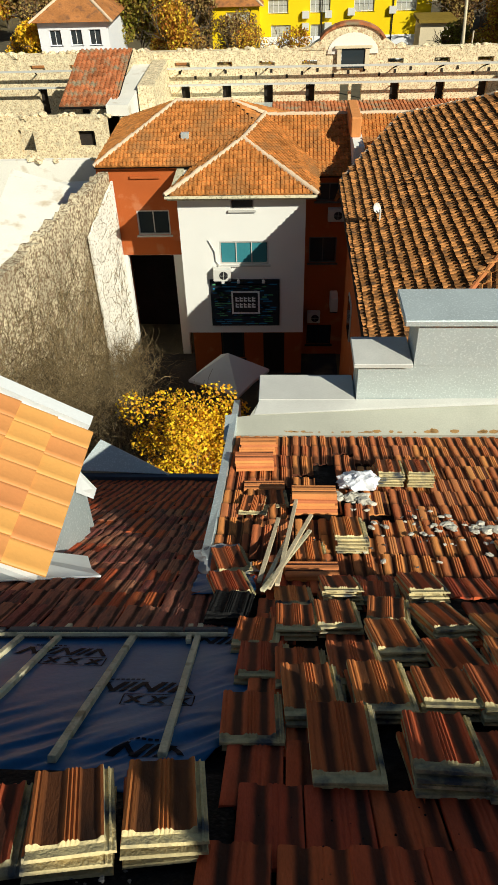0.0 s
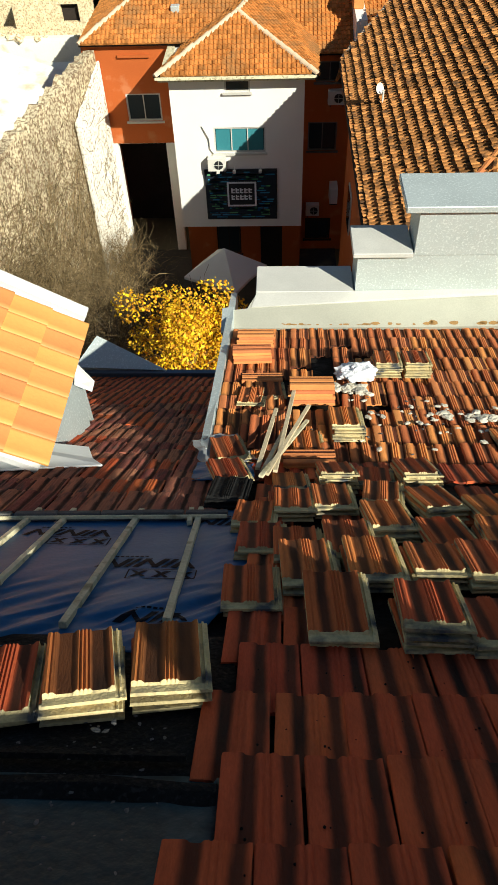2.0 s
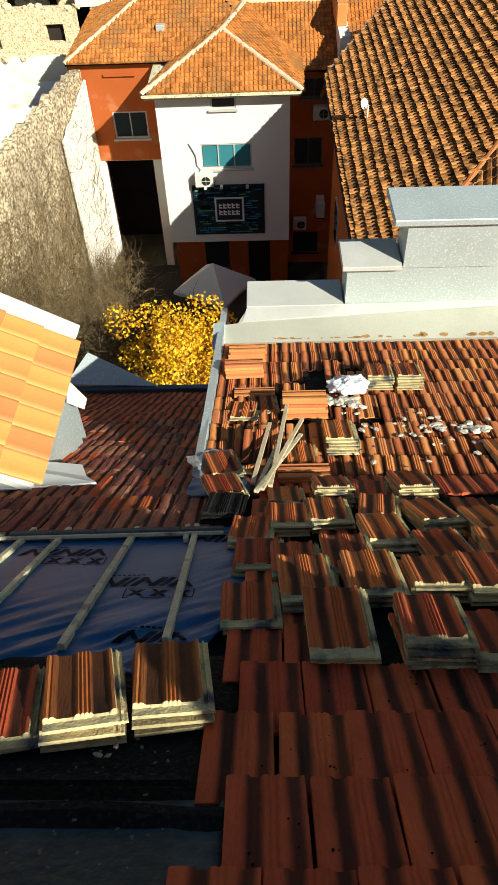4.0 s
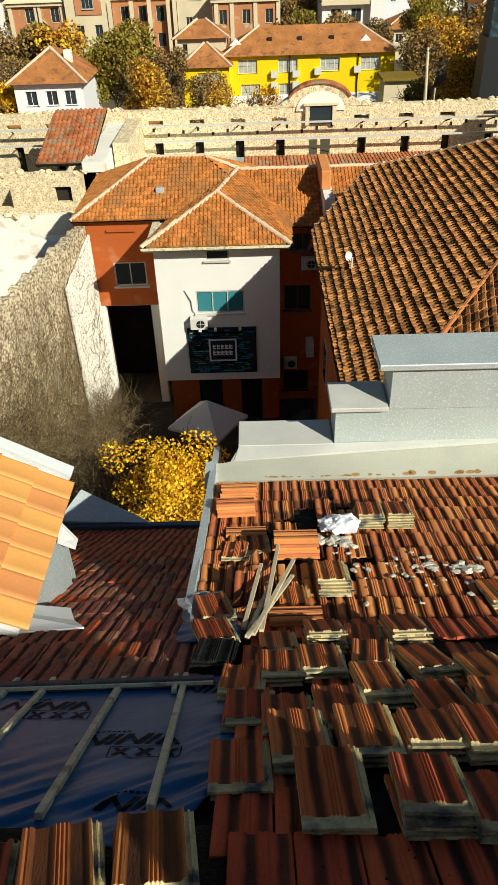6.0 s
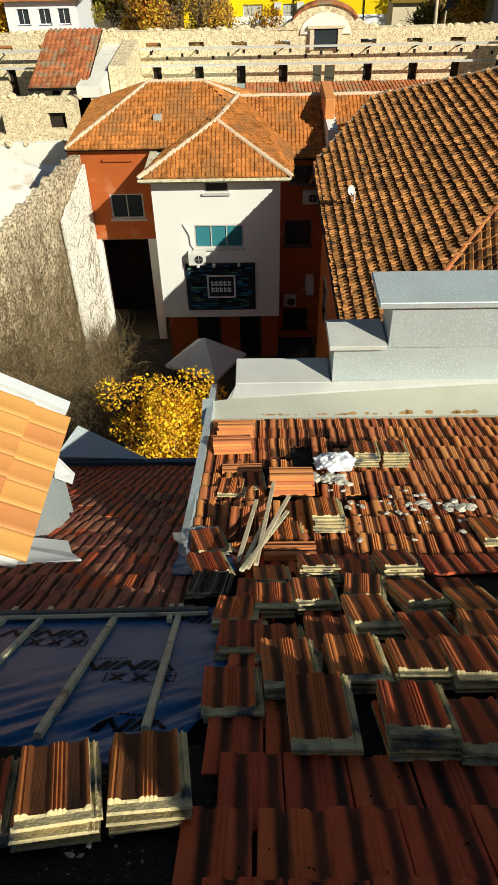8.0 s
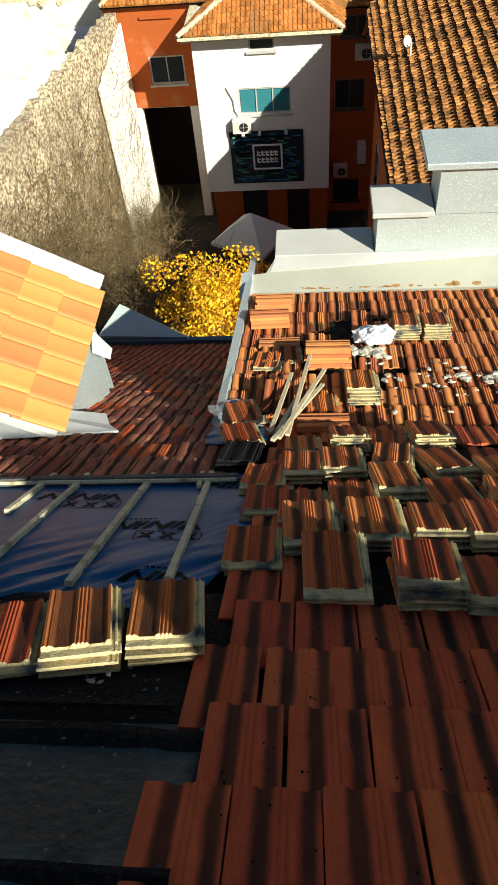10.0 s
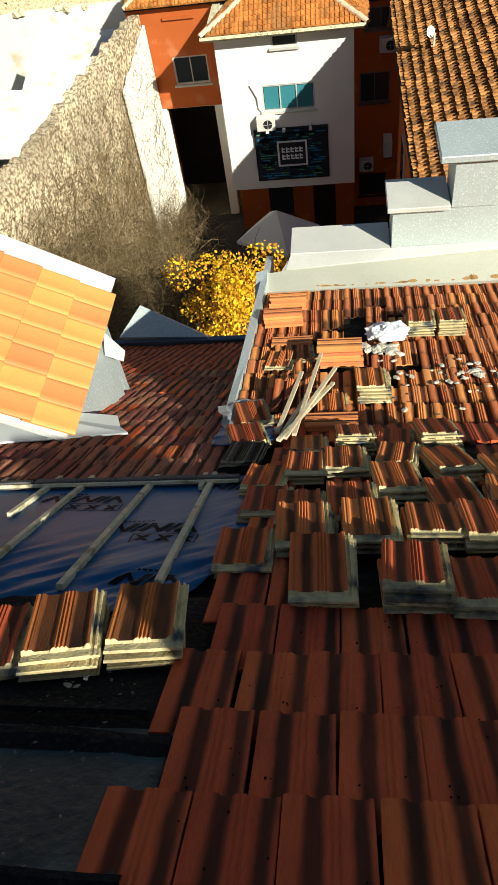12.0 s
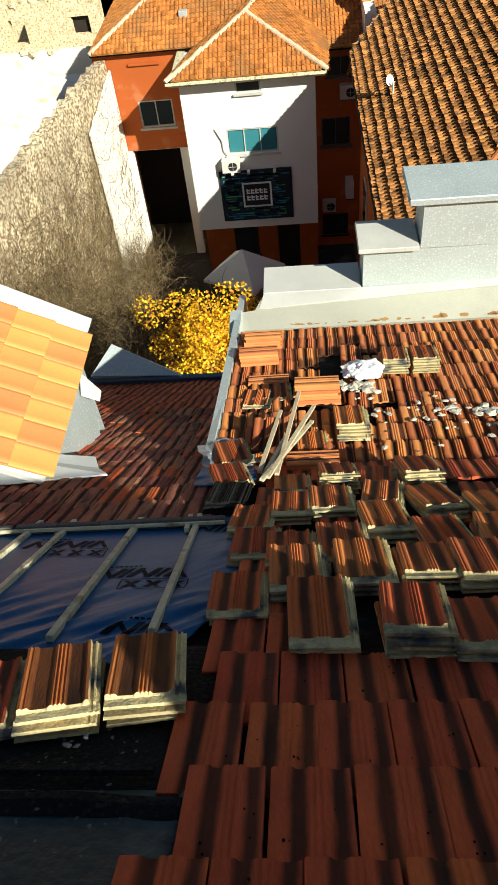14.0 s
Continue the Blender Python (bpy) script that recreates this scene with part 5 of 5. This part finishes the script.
        o.matrix_basis = pose(g.uniform(x0, x1), y + g.uniform(-0.15, 0.15), z + g.uniform(-0.1, 0.08), 0, 0, g.uniform(0, 360)) @ Matrix.Scale(g.uniform(0.6, 1.3), 4)
        o.parent = ruin


# ---- far buildings ----
def hip_roof(parent, x0, x1, y0, y1, z, h, material, over=0.5, name="roof"):
    x0, x1, y0, y1 = x0 - over, x1 + over, y0 - over, y1 + over
    k = min((x1 - x0), (y1 - y0)) / 2
    if x1 - x0 >= y1 - y0:
        r0, r1 = Vector((x0 + k, (y0 + y1) / 2, z + h)), Vector((x1 - k, (y0 + y1) / 2, z + h))
    else:
        r0, r1 = Vector(((x0 + x1) / 2, y0 + k, z + h)), Vector(((x0 + x1) / 2, y1 - k, z + h))
    bm = bmesh.new()
    c = [bm.verts.new(p) for p in ((x0, y0, z), (x1, y0, z), (x1, y1, z), (x0, y1, z))]
    a, b = bm.verts.new(r0), bm.verts.new(r1)
    if x1 - x0 >= y1 - y0:
        for q in ((c[0], c[1], b, a), (c[1], c[2], b), (c[2], c[3], a, b), (c[3], c[0], a)):
            bm.faces.new(q)
    else:
        for q in ((c[0], c[1], a), (c[1], c[2], b, a), (c[2], c[3], b), (c[3], c[0], a, b)):
            bm.faces.new(q)
    bm.faces.new(c[::-1])
    o = part(name, bm, material, parent)
    for p in ((x0, y0, z), (x1, y0, z)):
        ridge_caps(p, r0 if p[0] == x0 or x1 - x0 < y1 - y0 else r1, parent, 0.16, None, False)
    return o


def block(parent, x0, x1, y0, y1, z1, wall_m, holes=(), panes=2, rows=1, frame_m=None, glass=None):
    bm = bmesh.new()
    wall_grid(bm, x0, x1, 0, z1, y0, y0 + 0.4, holes)
    part("wall", bm, wall_m, parent)
    part("side_wall", boxes((x0, x0 + 0.3, y0 + 0.4, y1, 0, z1)), wall_m, parent)
    part("side_wall", boxes((x1 - 0.3, x1, y0 + 0.4, y1, 0, z1)), wall_m, parent)
    # Dark sheet behind the windows stands for unlit rooms.
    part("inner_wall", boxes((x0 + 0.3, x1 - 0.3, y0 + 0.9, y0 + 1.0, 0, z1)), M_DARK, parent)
    part("rear_wall", boxes((x0, x1, y1, y1 + 0.3, 0, z1)), wall_m, parent)
    for h in holes:
        window(parent, *h, y0 + 0.1, panes, glass, frame_m, True, rows)


school = thing("yellow_building", "two-storey bright yellow building with a long red tiled roof", "building")
wins = [(x, x + 2.3, 5.0, 6.5) for x in (-1.6, 3.2, 8.2, 13.0)] + [(x, x + 2.3, 2.0, 3.8) for x in (-1.3, 3.3)]
block(school, -3.0, 17.0, 95.0, 103, 6.9, M_YELLOW_WALL, wins, 4, 2, M_WHITE, M_CURTAIN)
hip_roof(school, -3.0, 17.0, 95.0, 103, 6.9, 2.6, M_FAR_ROOF, 0.6)
block(school, -8.0, -2.6, 92.5, 100, 6.2, M_YELLOW_WALL, [(-6.3, -3.6, 4.0, 5.6)], 3, 2, M_WHITE, M_CURTAIN)
hip_roof(school, -8.0, -2.6, 92.5, 97.5, 6.2, 2.2, M_FAR_ROOF, 0.5)
block(school, -9.0, -3.1, 99.2, 104, 8.4, M_STONE, [(-8.4, -7.8, 6.7, 7.8)], 1)
hip_roof(school, -9.0, -3.1, 99.2, 104, 8.4, 1.8, M_FAR_ROOF, 0.6)
part("plinth", boxes((-3.1, 17.1, 94.9, 95.0, 0, 2.6)), M_WHITE, school)
for x in (4.5, 12.6):
    part("downpipe", boxes((x, x + 0.12, 94.85, 94.98, 0, 6.8)), M_DARK, school)
for x, z in ((2.3, 4.5), (4.9, 4.5), (12.2, 4.8), (2.3, 3.3), (4.9, 3.3), (-6.0, 3.3), (7.5, 4.7)):
    part("outdoor_unit", boxes((x, x + 0.8, 94.5, 94.95, z, z + 0.7)), M_AC, school)
for x in (2.0, 5.6, 9.4):
    part("roof_vent", boxes((x, x + 0.5, 96.6, 97.1, 7.9, 8.5)), M_DARK, school)
for x in (-1.8, 13.6):
    bm = bmesh.new()
    slab(bm, [(x - 0.8, 96.2, 7.8), (x + 0.8, 96.2, 7.8), (x, 96.2, 8.6)], 0.3, Vector((0, -1, 0)))
    part("dormer", bm, M_WHITE, school)
kiosk = thing("garage", "small ochre garage with a green flat roof", "building")
part("wall", boxes((14.6, 17.9, 86.5, 90, 0, 5.2)), M_STONE, kiosk)
part("roof", boxes((14.3, 18.3, 86.0, 90.3, 5.2, 5.5)), M_GREEN_LEAF, kiosk)

palace = thing("old_palace", "large neglected orange stucco building with cream stone quoins", "building")
wing_w = [(x, x + 1.3, z, z + 2.0) for x in (-35.5, -31.5) for z in (7.6, 3.8)]
block(palace, -38.0, -29.0, 130, 142, 10.4, M_BRICK_WALL, wing_w, 2, 1, M_STONE)
hip_roof(palace, -38.0, -29.0, 130, 142, 10.4, 3.6, M_STONE, 0.7)
block(palace, -28.9, -22.0, 129, 140, 14.6, M_STONE, [(-26.2, -24.4, 10.0, 11.6), (-27.5, -26.3, 5.6, 7.2), (-24.6, -23.4, 5.6, 7.2)], 2)
part("panel", boxes((-27.3, -23.2, 128.85, 129, 8.6, 13.6)), M_BRICK_WALL, palace)
window(palace, -26.2, -24.4, 9.4, 10.8, 128.75, 3)
block(palace, -21.9, -11.6, 131, 142, 10.8, M_BRICK_WALL, [(x, x + 1.3, 7.2, 9.4) for x in (-20.6, -17.8, -15.0)] + [(x, x + 1.3, 3.6, 5.6) for x in (-20.6, -17.8, -15.0)], 2, 1, M_STONE)
hip_roof(palace, -21.9, -11.6, 131, 142, 10.8, 3.0, M_FAR_ROOF, 0.6)
part("dormer", boxes((-18.9, -15.2, 131.4, 134, 11.2, 13.4)), M_BRICK_WALL, palace)
part("dormer_window", boxes((-17.2, -16.2, 131.3, 131.39, 11.4, 12.9)), M_GLASS, palace)
block(palace, -11.5, -6.0, 129.5, 141, 14.8, M_STONE, [(-9.6, -7.8, 10.0, 11.4), (-10.2, -9.2, 6.0, 7.8)], 2)
block(palace, -5.9, 4.2, 127, 140, 10.3, M_BRICK_WALL, [(x, x + 1.2, 6.9, 8.8) for x in (-4.9, -1.3, 2.2)] + [(x, x + 1.2, 3.4, 5.3) for x in (-4.9, -1.3, 2.2)], 2, 1, M_STONE)
hip_roof(palace, -5.9, 4.2, 127, 140, 10.3, 3.2, M_FAR_ROOF, 0.6)
part("dormer", boxes((-2.6, 1.0, 127.5, 131, 10.9, 12.7)), M_STONE, palace)
for x in (-1.7, -1.0, -0.3):
    part("dormer_window", boxes((x, x + 0.45, 127.4, 127.49, 11.2, 12.2)), M_GLASS, palace)
for x in (-38.1, -34.0, -33.6, -29.9, -22.3, -19.0, -16.2, -13.2, -12.2, -6.1, -5.6, -3.2, 0.4, 3.9):
    y = 126.8 if x > -6 else 128.8 if -29 < x < -21 else 129.3 if x < -11 and x > -13 else 129.8
    part("quoin", boxes((x, x + 0.6, y, y + 0.4, 0, 10.2)), M_STONE, palace)
for x0, x1, y, z in ((-38.2, -28.8, 129.6, 9.9), (-22, -11.5, 130.6, 10.3), (-6.1, 4.4, 126.6, 9.8), (-29, -21.9, 128.6, 14.2)):
    part("cornice", boxes((x0, x1, y, y + 0.5, z, z + 0.45)), M_STONE, palace)

villa = thing("white_villa", "white villa with balconies and a dark mansard roof", "building")
block(villa, 12.0, 20.5, 140, 150, 7.9, M_RENDER, [(x, x + 1.7, z, z + 1.9) for x in (13.5, 16.9) for z in (5.4, 2.4)], 2, 1, M_WHITE)
block(villa, 14.0, 18.2, 141, 149, 10.6, M_RENDER, [(14.6, 15.8, 8.4, 10.0), (16.2, 17.6, 8.4, 10.0)], 2, 1, M_WHITE)
hip_roof(villa, 11.5, 20.5, 143, 152, 10.3, 2.5, M_DARK_ROOF, 0.5)
part("balcony", boxes((11.8, 20.8, 139.0, 140.0, 7.9, 8.1), (11.8, 20.8, 139.0, 139.08, 8.1, 8.9)), M_STONE, villa)
part("bay", boxes((20.0, 22.2, 138.8, 142, 3.0, 8.6)), M_RENDER, villa)
window(villa, 20.4, 21.8, 5.6, 7.9, 138.78, 2, None, M_WHITE)


def cottage(x, y, w, d, h, roof_h, wall_m, roof_m, label, base=0.0):
    e = thing("house", label, "house", "town houses")
    hs = [(x - w / 2 + w * f, x - w / 2 + w * f + 1.1, h - 2.0, h - 0.7) for f in (0.15, 0.45, 0.72)]
    block(e, x - w / 2, x + w / 2, y, y + d, h, wall_m, hs, 2, 1, M_WHITE)
    hip_roof(e, x - w / 2, x + w / 2, y, y + d, h, roof_h, roof_m, 0.6)
    part("chimney", boxes((x + w * 0.2, x + w * 0.2 + 0.7, y + d * 0.35, y + d * 0.35 + 0.7, h + 0.4, h + roof_h * 0.9)), M_RENDER, e)
    return e


cottage(-19.4, 75, 6.6, 8, 7.9, 2.6, M_WHITE, M_FAR_ROOF, "white house with a red tiled gable roof")
cottage(-12.6, 68, 7.0, 6, 5.0, 1.2, M_RENDER, M_FAR_ROOF, "low house with an orange tiled roof")
cottage(-21.0, 66, 9.0, 6, 4.6, 1.2, M_RENDER, M_FAR_ROOF, "low house with an orange tiled roof")
cottage(31.0, 165, 10.0, 9, 8.0, 3.6, M_WHITE, M_FAR_ROOF, "white house with a red roof among trees")
cottage(27.0, 135, 9.0, 8, 4.6, 2.4, M_STONE, M_FAR_ROOF, "low house with a red roof among trees")
cottage(36.5, 128, 10.0, 8, 3.8, 1.6, M_STONE, M_FAR_ROOF, "low house with a long tiled roof")
for k, (x, y, w, h) in enumerate(((-6, 185, 12, 9), (8, 190, 11, 10), (22, 195, 12, 9), (40, 190, 12, 10), (-22, 190, 13, 9), (-40, 180, 14, 11), (55, 200, 14, 10), (12, 165, 9, 8), (46, 150, 9, 6), (-54, 160, 12, 9), (3, 222, 12, 11), (30, 226, 13, 12), (-15, 225, 12, 11), (50, 232, 14, 12), (-36, 230, 12, 12))):
    cottage(x, y, w, 9, h, 3.0, (M_RENDER, M_STONE, M_WHITE)[k % 3], (M_FAR_ROOF, M_DARK_ROOF, M_FAR_ROOF)[k % 3], "town house with a pitched roof far off")

pole = thing("utility_pole", "pale concrete utility pole with a braced foot", "pole")
part("pole", rod(bmesh.new(), (16.0, 70, 0), (15.4, 70, 10.5), 0.17, 8, 0.12), M_STONE, pole)
for s in (-0.45, 0.45):
    part("brace", rod(bmesh.new(), (16.0 + s, 70, 0), (15.95 + s, 70, 7.3), 0.07, 4), M_STONE, pole)
part("crossarm", boxes((14.6, 16.2, 69.9, 70.1, 10.2, 10.32)), M_DARK, pole)
dark_tower = thing("dark_tower", "tall dark steel tower structure behind trees", "tower")
part("wall", boxes((20.7, 26.0, 71, 73.5, 0, 11.0)), M_BLACK, dark_tower)
part("top", boxes((20.9, 26.2, 71.2, 73.6, 11.0, 14.6)), M_TARP, dark_tower)
post = thing("brick_stack", "dark brown chimney stack at the roof edge", "chimney")
part("shaft", boxes((17.0, 18.4, 50.5, 52, 0, 9.9)), M_DARK, post)


# ---- trees ----
def leaf_cloud(name, lobes, count, size, material, parent, seed, flat=0.0):
    """Leaves as small tilted quads in several lobes, thinner inside."""
    g = np.random.RandomState(seed)
    centres, radii = np.array([l[:3] for l in lobes]), np.array([l[3] for l in lobes])
    pick = g.choice(len(lobes), count, p=radii ** 2 / np.sum(radii ** 2))
    d = g.normal(size=(count, 3))
    d /= np.linalg.norm(d, axis=1)[:, None]
    r = radii[pick] * (0.45 + 0.6 * g.rand(count) ** 0.6)
    c = centres[pick] + d * r[:, None]
    a = g.normal(size=(count, 3))
    a /= np.linalg.norm(a, axis=1)[:, None]
    b = np.cross(a, g.normal(size=(count, 3)))
    b /= np.linalg.norm(b, axis=1)[:, None]
    s = size * (0.6 + 0.8 * g.rand(count))[:, None]
    verts = np.stack([c - a * s * 0.5, c + b * s * 0.38, c + a * s * 0.55, c - b * s * 0.38], 1).reshape(-1, 3)
    me = bpy.data.meshes.new(name)
    me.from_pydata(verts.tolist(), [], np.arange(count * 4).reshape(-1, 4).tolist())
    me.update()
    return obj(name, me, material, parent)


def branches(bm, base, direction, length, r, depth, g):
    base, direction = Vector(base), Vector(direction).normalized()
    p = base
    k = 3
    for i in range(k):
        q = p + direction * (length / k)
        rod(bm, p, q, r * (1 - 0.25 * i / k), 5 if depth > 1 else 3, r * (1 - 0.25 * (i + 1) / k))
        p = q
        direction = (direction + Vector((g.gauss(0, 0.18), g.gauss(0, 0.18), g.gauss(0.02, 0.1)))).normalized()
        if depth > 0 and i > 0 or depth > 0 and r < 0.05:
            for _ in range(2):
                d = (direction + Vector((g.gauss(0, 0.6), g.gauss(0, 0.6), g.gauss(0.1, 0.35)))).normalized()
                branches(bm, p, d, length * g.uniform(0.5, 0.75), r * 0.55, depth - 1, g)


def tree(x, y, z, h, w, material, label, seed, leaves=2500, size=0.35, depth=2, trunk_r=0.16):
    e = thing("tree", label, "tree", "trees", at=pose(x, y, z))
    g = random.Random(seed)
    bm = bmesh.new()
    rod(bm, (0, 0, -0.3), (0.1, 0, h * 0.4), trunk_r, 8, trunk_r * 0.7)
    for i in range(5):
        an = i * 1.26 + g.uniform(-0.3, 0.3)
        branches(bm, (0.1, 0, h * (0.3 + 0.03 * i)), (math.cos(an) * 0.7, math.sin(an) * 0.7, 0.9), h * 0.32, trunk_r * 0.5, depth, g)
    part("trunk", bm, M_BARK, e)
    lobes = []
    for i in range(11):
        an, rad = g.uniform(0, 6.28), w * g.uniform(0.15, 0.62)
        lobes.append((rad * math.cos(an), rad * math.sin(an), h * g.uniform(0.42, 0.88), w * g.uniform(0.22, 0.42)))
    lobes.append((0, 0, h * 0.72, w * 0.5))
    if leaves:
        leaf_cloud("crown", lobes, leaves, size, material, e, seed)
    return e


# the yellow shrub-like tree in the yard
e = thing("tree", "small tree with bright yellow autumn leaves in the courtyard", "tree", at=pose(-2.55, 17.0, -1.5) @ Matrix.Scale(1.02, 4))
g = random.Random(5)
bm = bmesh.new()
for i in range(7):
    an = i * 0.9
    branches(bm, (0.12 * math.cos(an), 0.12 * math.sin(an), 0), (0.22 * math.cos(an), 0.22 * math.sin(an), 1), 3.4, 0.06, 3, g)
part("trunk", bm, M_BARK, e)
lobes = [(g.uniform(-1.65, 1.45), g.uniform(-1.1, 1.1), g.uniform(5.3, 8.25), g.uniform(0.35, 0.7)) for _ in range(40)] + [(0, 0, 6.7, 0.9), (0.6, 0.1, 6.2, 0.8), (-0.6, 0, 6.0, 0.8)]
leaf_cloud("crown", lobes, 14000, 0.092, M_YELLOW_LEAF, e, 9)


def twig_bush(x, y, z, h, spread, count, seed, label, name="bare_shrub", thick=0.014):
    e = thing(name, label, "shrub", "bare shrubs", at=pose(x, y, z))
    g = random.Random(seed)
    verts, faces = [], []
    for i in range(count):
        p = Vector((g.gauss(0, spread * 0.35), g.gauss(0, spread * 0.35), g.uniform(0, h * 0.55)))
        d = Vector((g.gauss(0, 0.7), g.gauss(0, 0.7), g.uniform(0.2, 1.2))).normalized()
        r = thick * g.uniform(0.35, 1.0)
        for s in range(6):
            q = p + d * g.uniform(0.18, 0.42)
            side_v = d.orthogonal().normalized()
            up = d.cross(side_v)
            k = len(verts)
            for c, rr in ((p, r), (q, r * 0.8)):
                verts += [c + side_v * rr, c - side_v * rr * 0.5 + up * rr * 0.87, c - side_v * rr * 0.5 - up * rr * 0.87]
            faces += [(k, k + 1, k + 4, k + 3), (k + 1, k + 2, k + 5, k + 4), (k + 2, k, k + 3, k + 5)]
            p, r = q, r * 0.8
            d = (d + Vector((g.gauss(0, 0.4), g.gauss(0, 0.4), g.gauss(0, 0.3)))).normalized()
    tagged(raw("twig_tangle", verts, faces, M_TWIG, e), kind="stuff")
    return e


for k, (x, y, h, s, n) in enumerate(((-6.6, 21.5, 7.2, 2.8, 800), (-7.8, 18.6, 9.0, 3.0, 900), (-5.6, 17.5, 7.0, 2.6, 700), (-8.2, 22.5, 9.0, 2.6, 700), (-6.4, 25.0, 5.5, 2.4, 450), (-4.6, 20.0, 5.0, 2.2, 450), (-7.0, 28.0, 3.5, 1.6, 250), (-9.0, 20.3, 10.5, 2.6, 700))):
    twig_bush(x, y, 0, h, s, int(n * 1.6), 20 + k, "tangle of bare grey-brown twigs against the old wall")

# bare creeper on the old wall
vine = thing("climbing_vine", "leafless creeper spread over the old plaster wall", "vine")
g = random.Random(77)
a, b = Vector((-7.45, 31.0, 0)), Vector((-11.0, 17.2, 0))
along = (b - a).normalized()
out = Vector((-along.y, along.x, 0))
out = out if out.x > 0 else -out
for stem in range(9):
  verts, faces = [], []
  for i in range(260):
    f = min(1.0, max(0.04, (stem + 0.5 + g.gauss(0, 0.5)) / 9))
    p = a + (b - a) * f + out * 0.36 + Vector((0, 0, g.uniform(0.2, 8.0) * g.uniform(0.5, 1.0)))
    d = (along * g.gauss(0, 0.7) + Vector((0, 0, g.gauss(0.6, 0.7)))).normalized()
    r = g.uniform(0.004, 0.010)
    for q in range(7):
        e = p + d * g.uniform(0.15, 0.35) + out * g.gauss(0, 0.03)
        k = len(verts)
        u = d.cross(out).normalized()
        for c in (p, e):
            verts += [c + u * r, c - u * r * 0.5 + out * r, c - u * r * 0.5 - out * r]
        faces += [(k, k + 1, k + 4, k + 3), (k + 1, k + 2, k + 5, k + 4), (k + 2, k, k + 3, k + 5)]
        p = e
        d = (d + along * g.gauss(0, 0.45) + Vector((0, 0, g.gauss(0.05, 0.4)))).normalized()
  tagged(raw("stem", verts, faces, M_TWIG, vine), kind="stuff")

# town trees
spec = [(-14.8, 84, 11.5, 5.2, M_GREEN_LEAF, 5200, 0.42), (-10.8, 82, 9.0, 4.0, M_GOLD_LEAF, 3600, 0.4), (-18.0, 86, 9.5, 4.0, M_GOLD_LEAF, 3000, 0.4), (-24.5, 78, 8.0, 3.0, M_YELLOW_LEAF, 2200, 0.4),
        (21.5, 79, 9.0, 4.2, M_GOLD_LEAF, 4200, 0.38), (25.5, 82, 9.0, 4.0, M_GOLD_LEAF, 3600, 0.38), (17.5, 82, 6.5, 2.8, M_GREEN_LEAF, 2200, 0.38), (-3.5, 76, 7.0, 3.2, M_GOLD_LEAF, 900, 0.3), (0.8, 78, 6.8, 2.6, M_GOLD_LEAF, 1000, 0.3),
        (-7.0, 74, 6.8, 3.2, M_BROWN_LEAF, 1500, 0.3), (8.2, 126, 8.8, 3.0, M_GREEN_LEAF, 2600, 0.5), (-33, 122, 8.5, 4.0, M_GREEN_LEAF, 2600, 0.5), (-41, 120, 9, 5, M_BROWN_LEAF, 2600, 0.5),
        (19.5, 92, 9.5, 4.0, M_BROWN_LEAF, 3000, 0.4), (23.0, 96, 10.5, 4.6, M_GOLD_LEAF, 3400, 0.4), (28.0, 92, 9.5, 4.6, M_BROWN_LEAF, 3000, 0.4), (24.0, 112, 11.0, 5.0, M_GREEN_LEAF, 3400, 0.45), (31.0, 108, 10.5, 5.0, M_BROWN_LEAF, 3000, 0.45), (-27.5, 92, 8.5, 4.0, M_BROWN_LEAF, 2600, 0.4), (-5.0, 84, 6.5, 3.4, M_BROWN_LEAF, 2200, 0.35), (-9.5, 92, 8.5, 3.4, M_BROWN_LEAF, 2400, 0.4), (18.3, 120, 8.5, 3.5, M_BROWN_LEAF, 2400, 0.45)]
for k, (x, y, h, w, m, n, s) in enumerate(spec):
    tree(x, y, 0, h, w, m, {"golden_leaves": "tree with golden autumn foliage", "dull_green_leaves": "dark green tree turning gold", "yellow_leaves": "bright yellow autumn tree", "brown_leaves": "thin brown late-autumn tree"}[m.name], 40 + k, int(n * 2.4), s * 0.62)
proto = [tree(26 + 4 * k, 104 + 3 * k, 0, 9.5, 4.6, m, "tree with thin brown autumn foliage" if m == M_BROWN_LEAF else "autumn tree among the houses", 70 + k, 3200, 0.42, 1) for k, m in enumerate((M_BROWN_LEAF, M_GOLD_LEAF, M_GREEN_LEAF, M_BROWN_LEAF))]
g = random.Random(8)
taken = []
for k in range(150):
    y = g.uniform(104, 250)
    x = g.uniform(-0.5, 0.5) * (y * 1.0)
    if -40 < x < 6 and 112 < y < 145 or 9 < x < 24 and 126 < y < 156 or -11 < x < 19 and y < 108:
        continue
    zz = max(0.0, y - 170) * 0.02
    o = copy_thing(proto[g.choice((0, 0, 0, 1, 2, 3, 3))], pose(x, y, zz, 0, 0, g.uniform(0, 360)))
woods = leaf_cloud("far_woods", [(x, 262 + 25 * math.sin(x * 0.7), 9 + 3 * math.sin(x * 1.3), 11) for x in range(-220, 221, 9)], 30000, 2.4, M_BROWN_LEAF, None, 91)
tagged(woods, "brown wooded hillside far behind the town", "woods", kind="stuff")
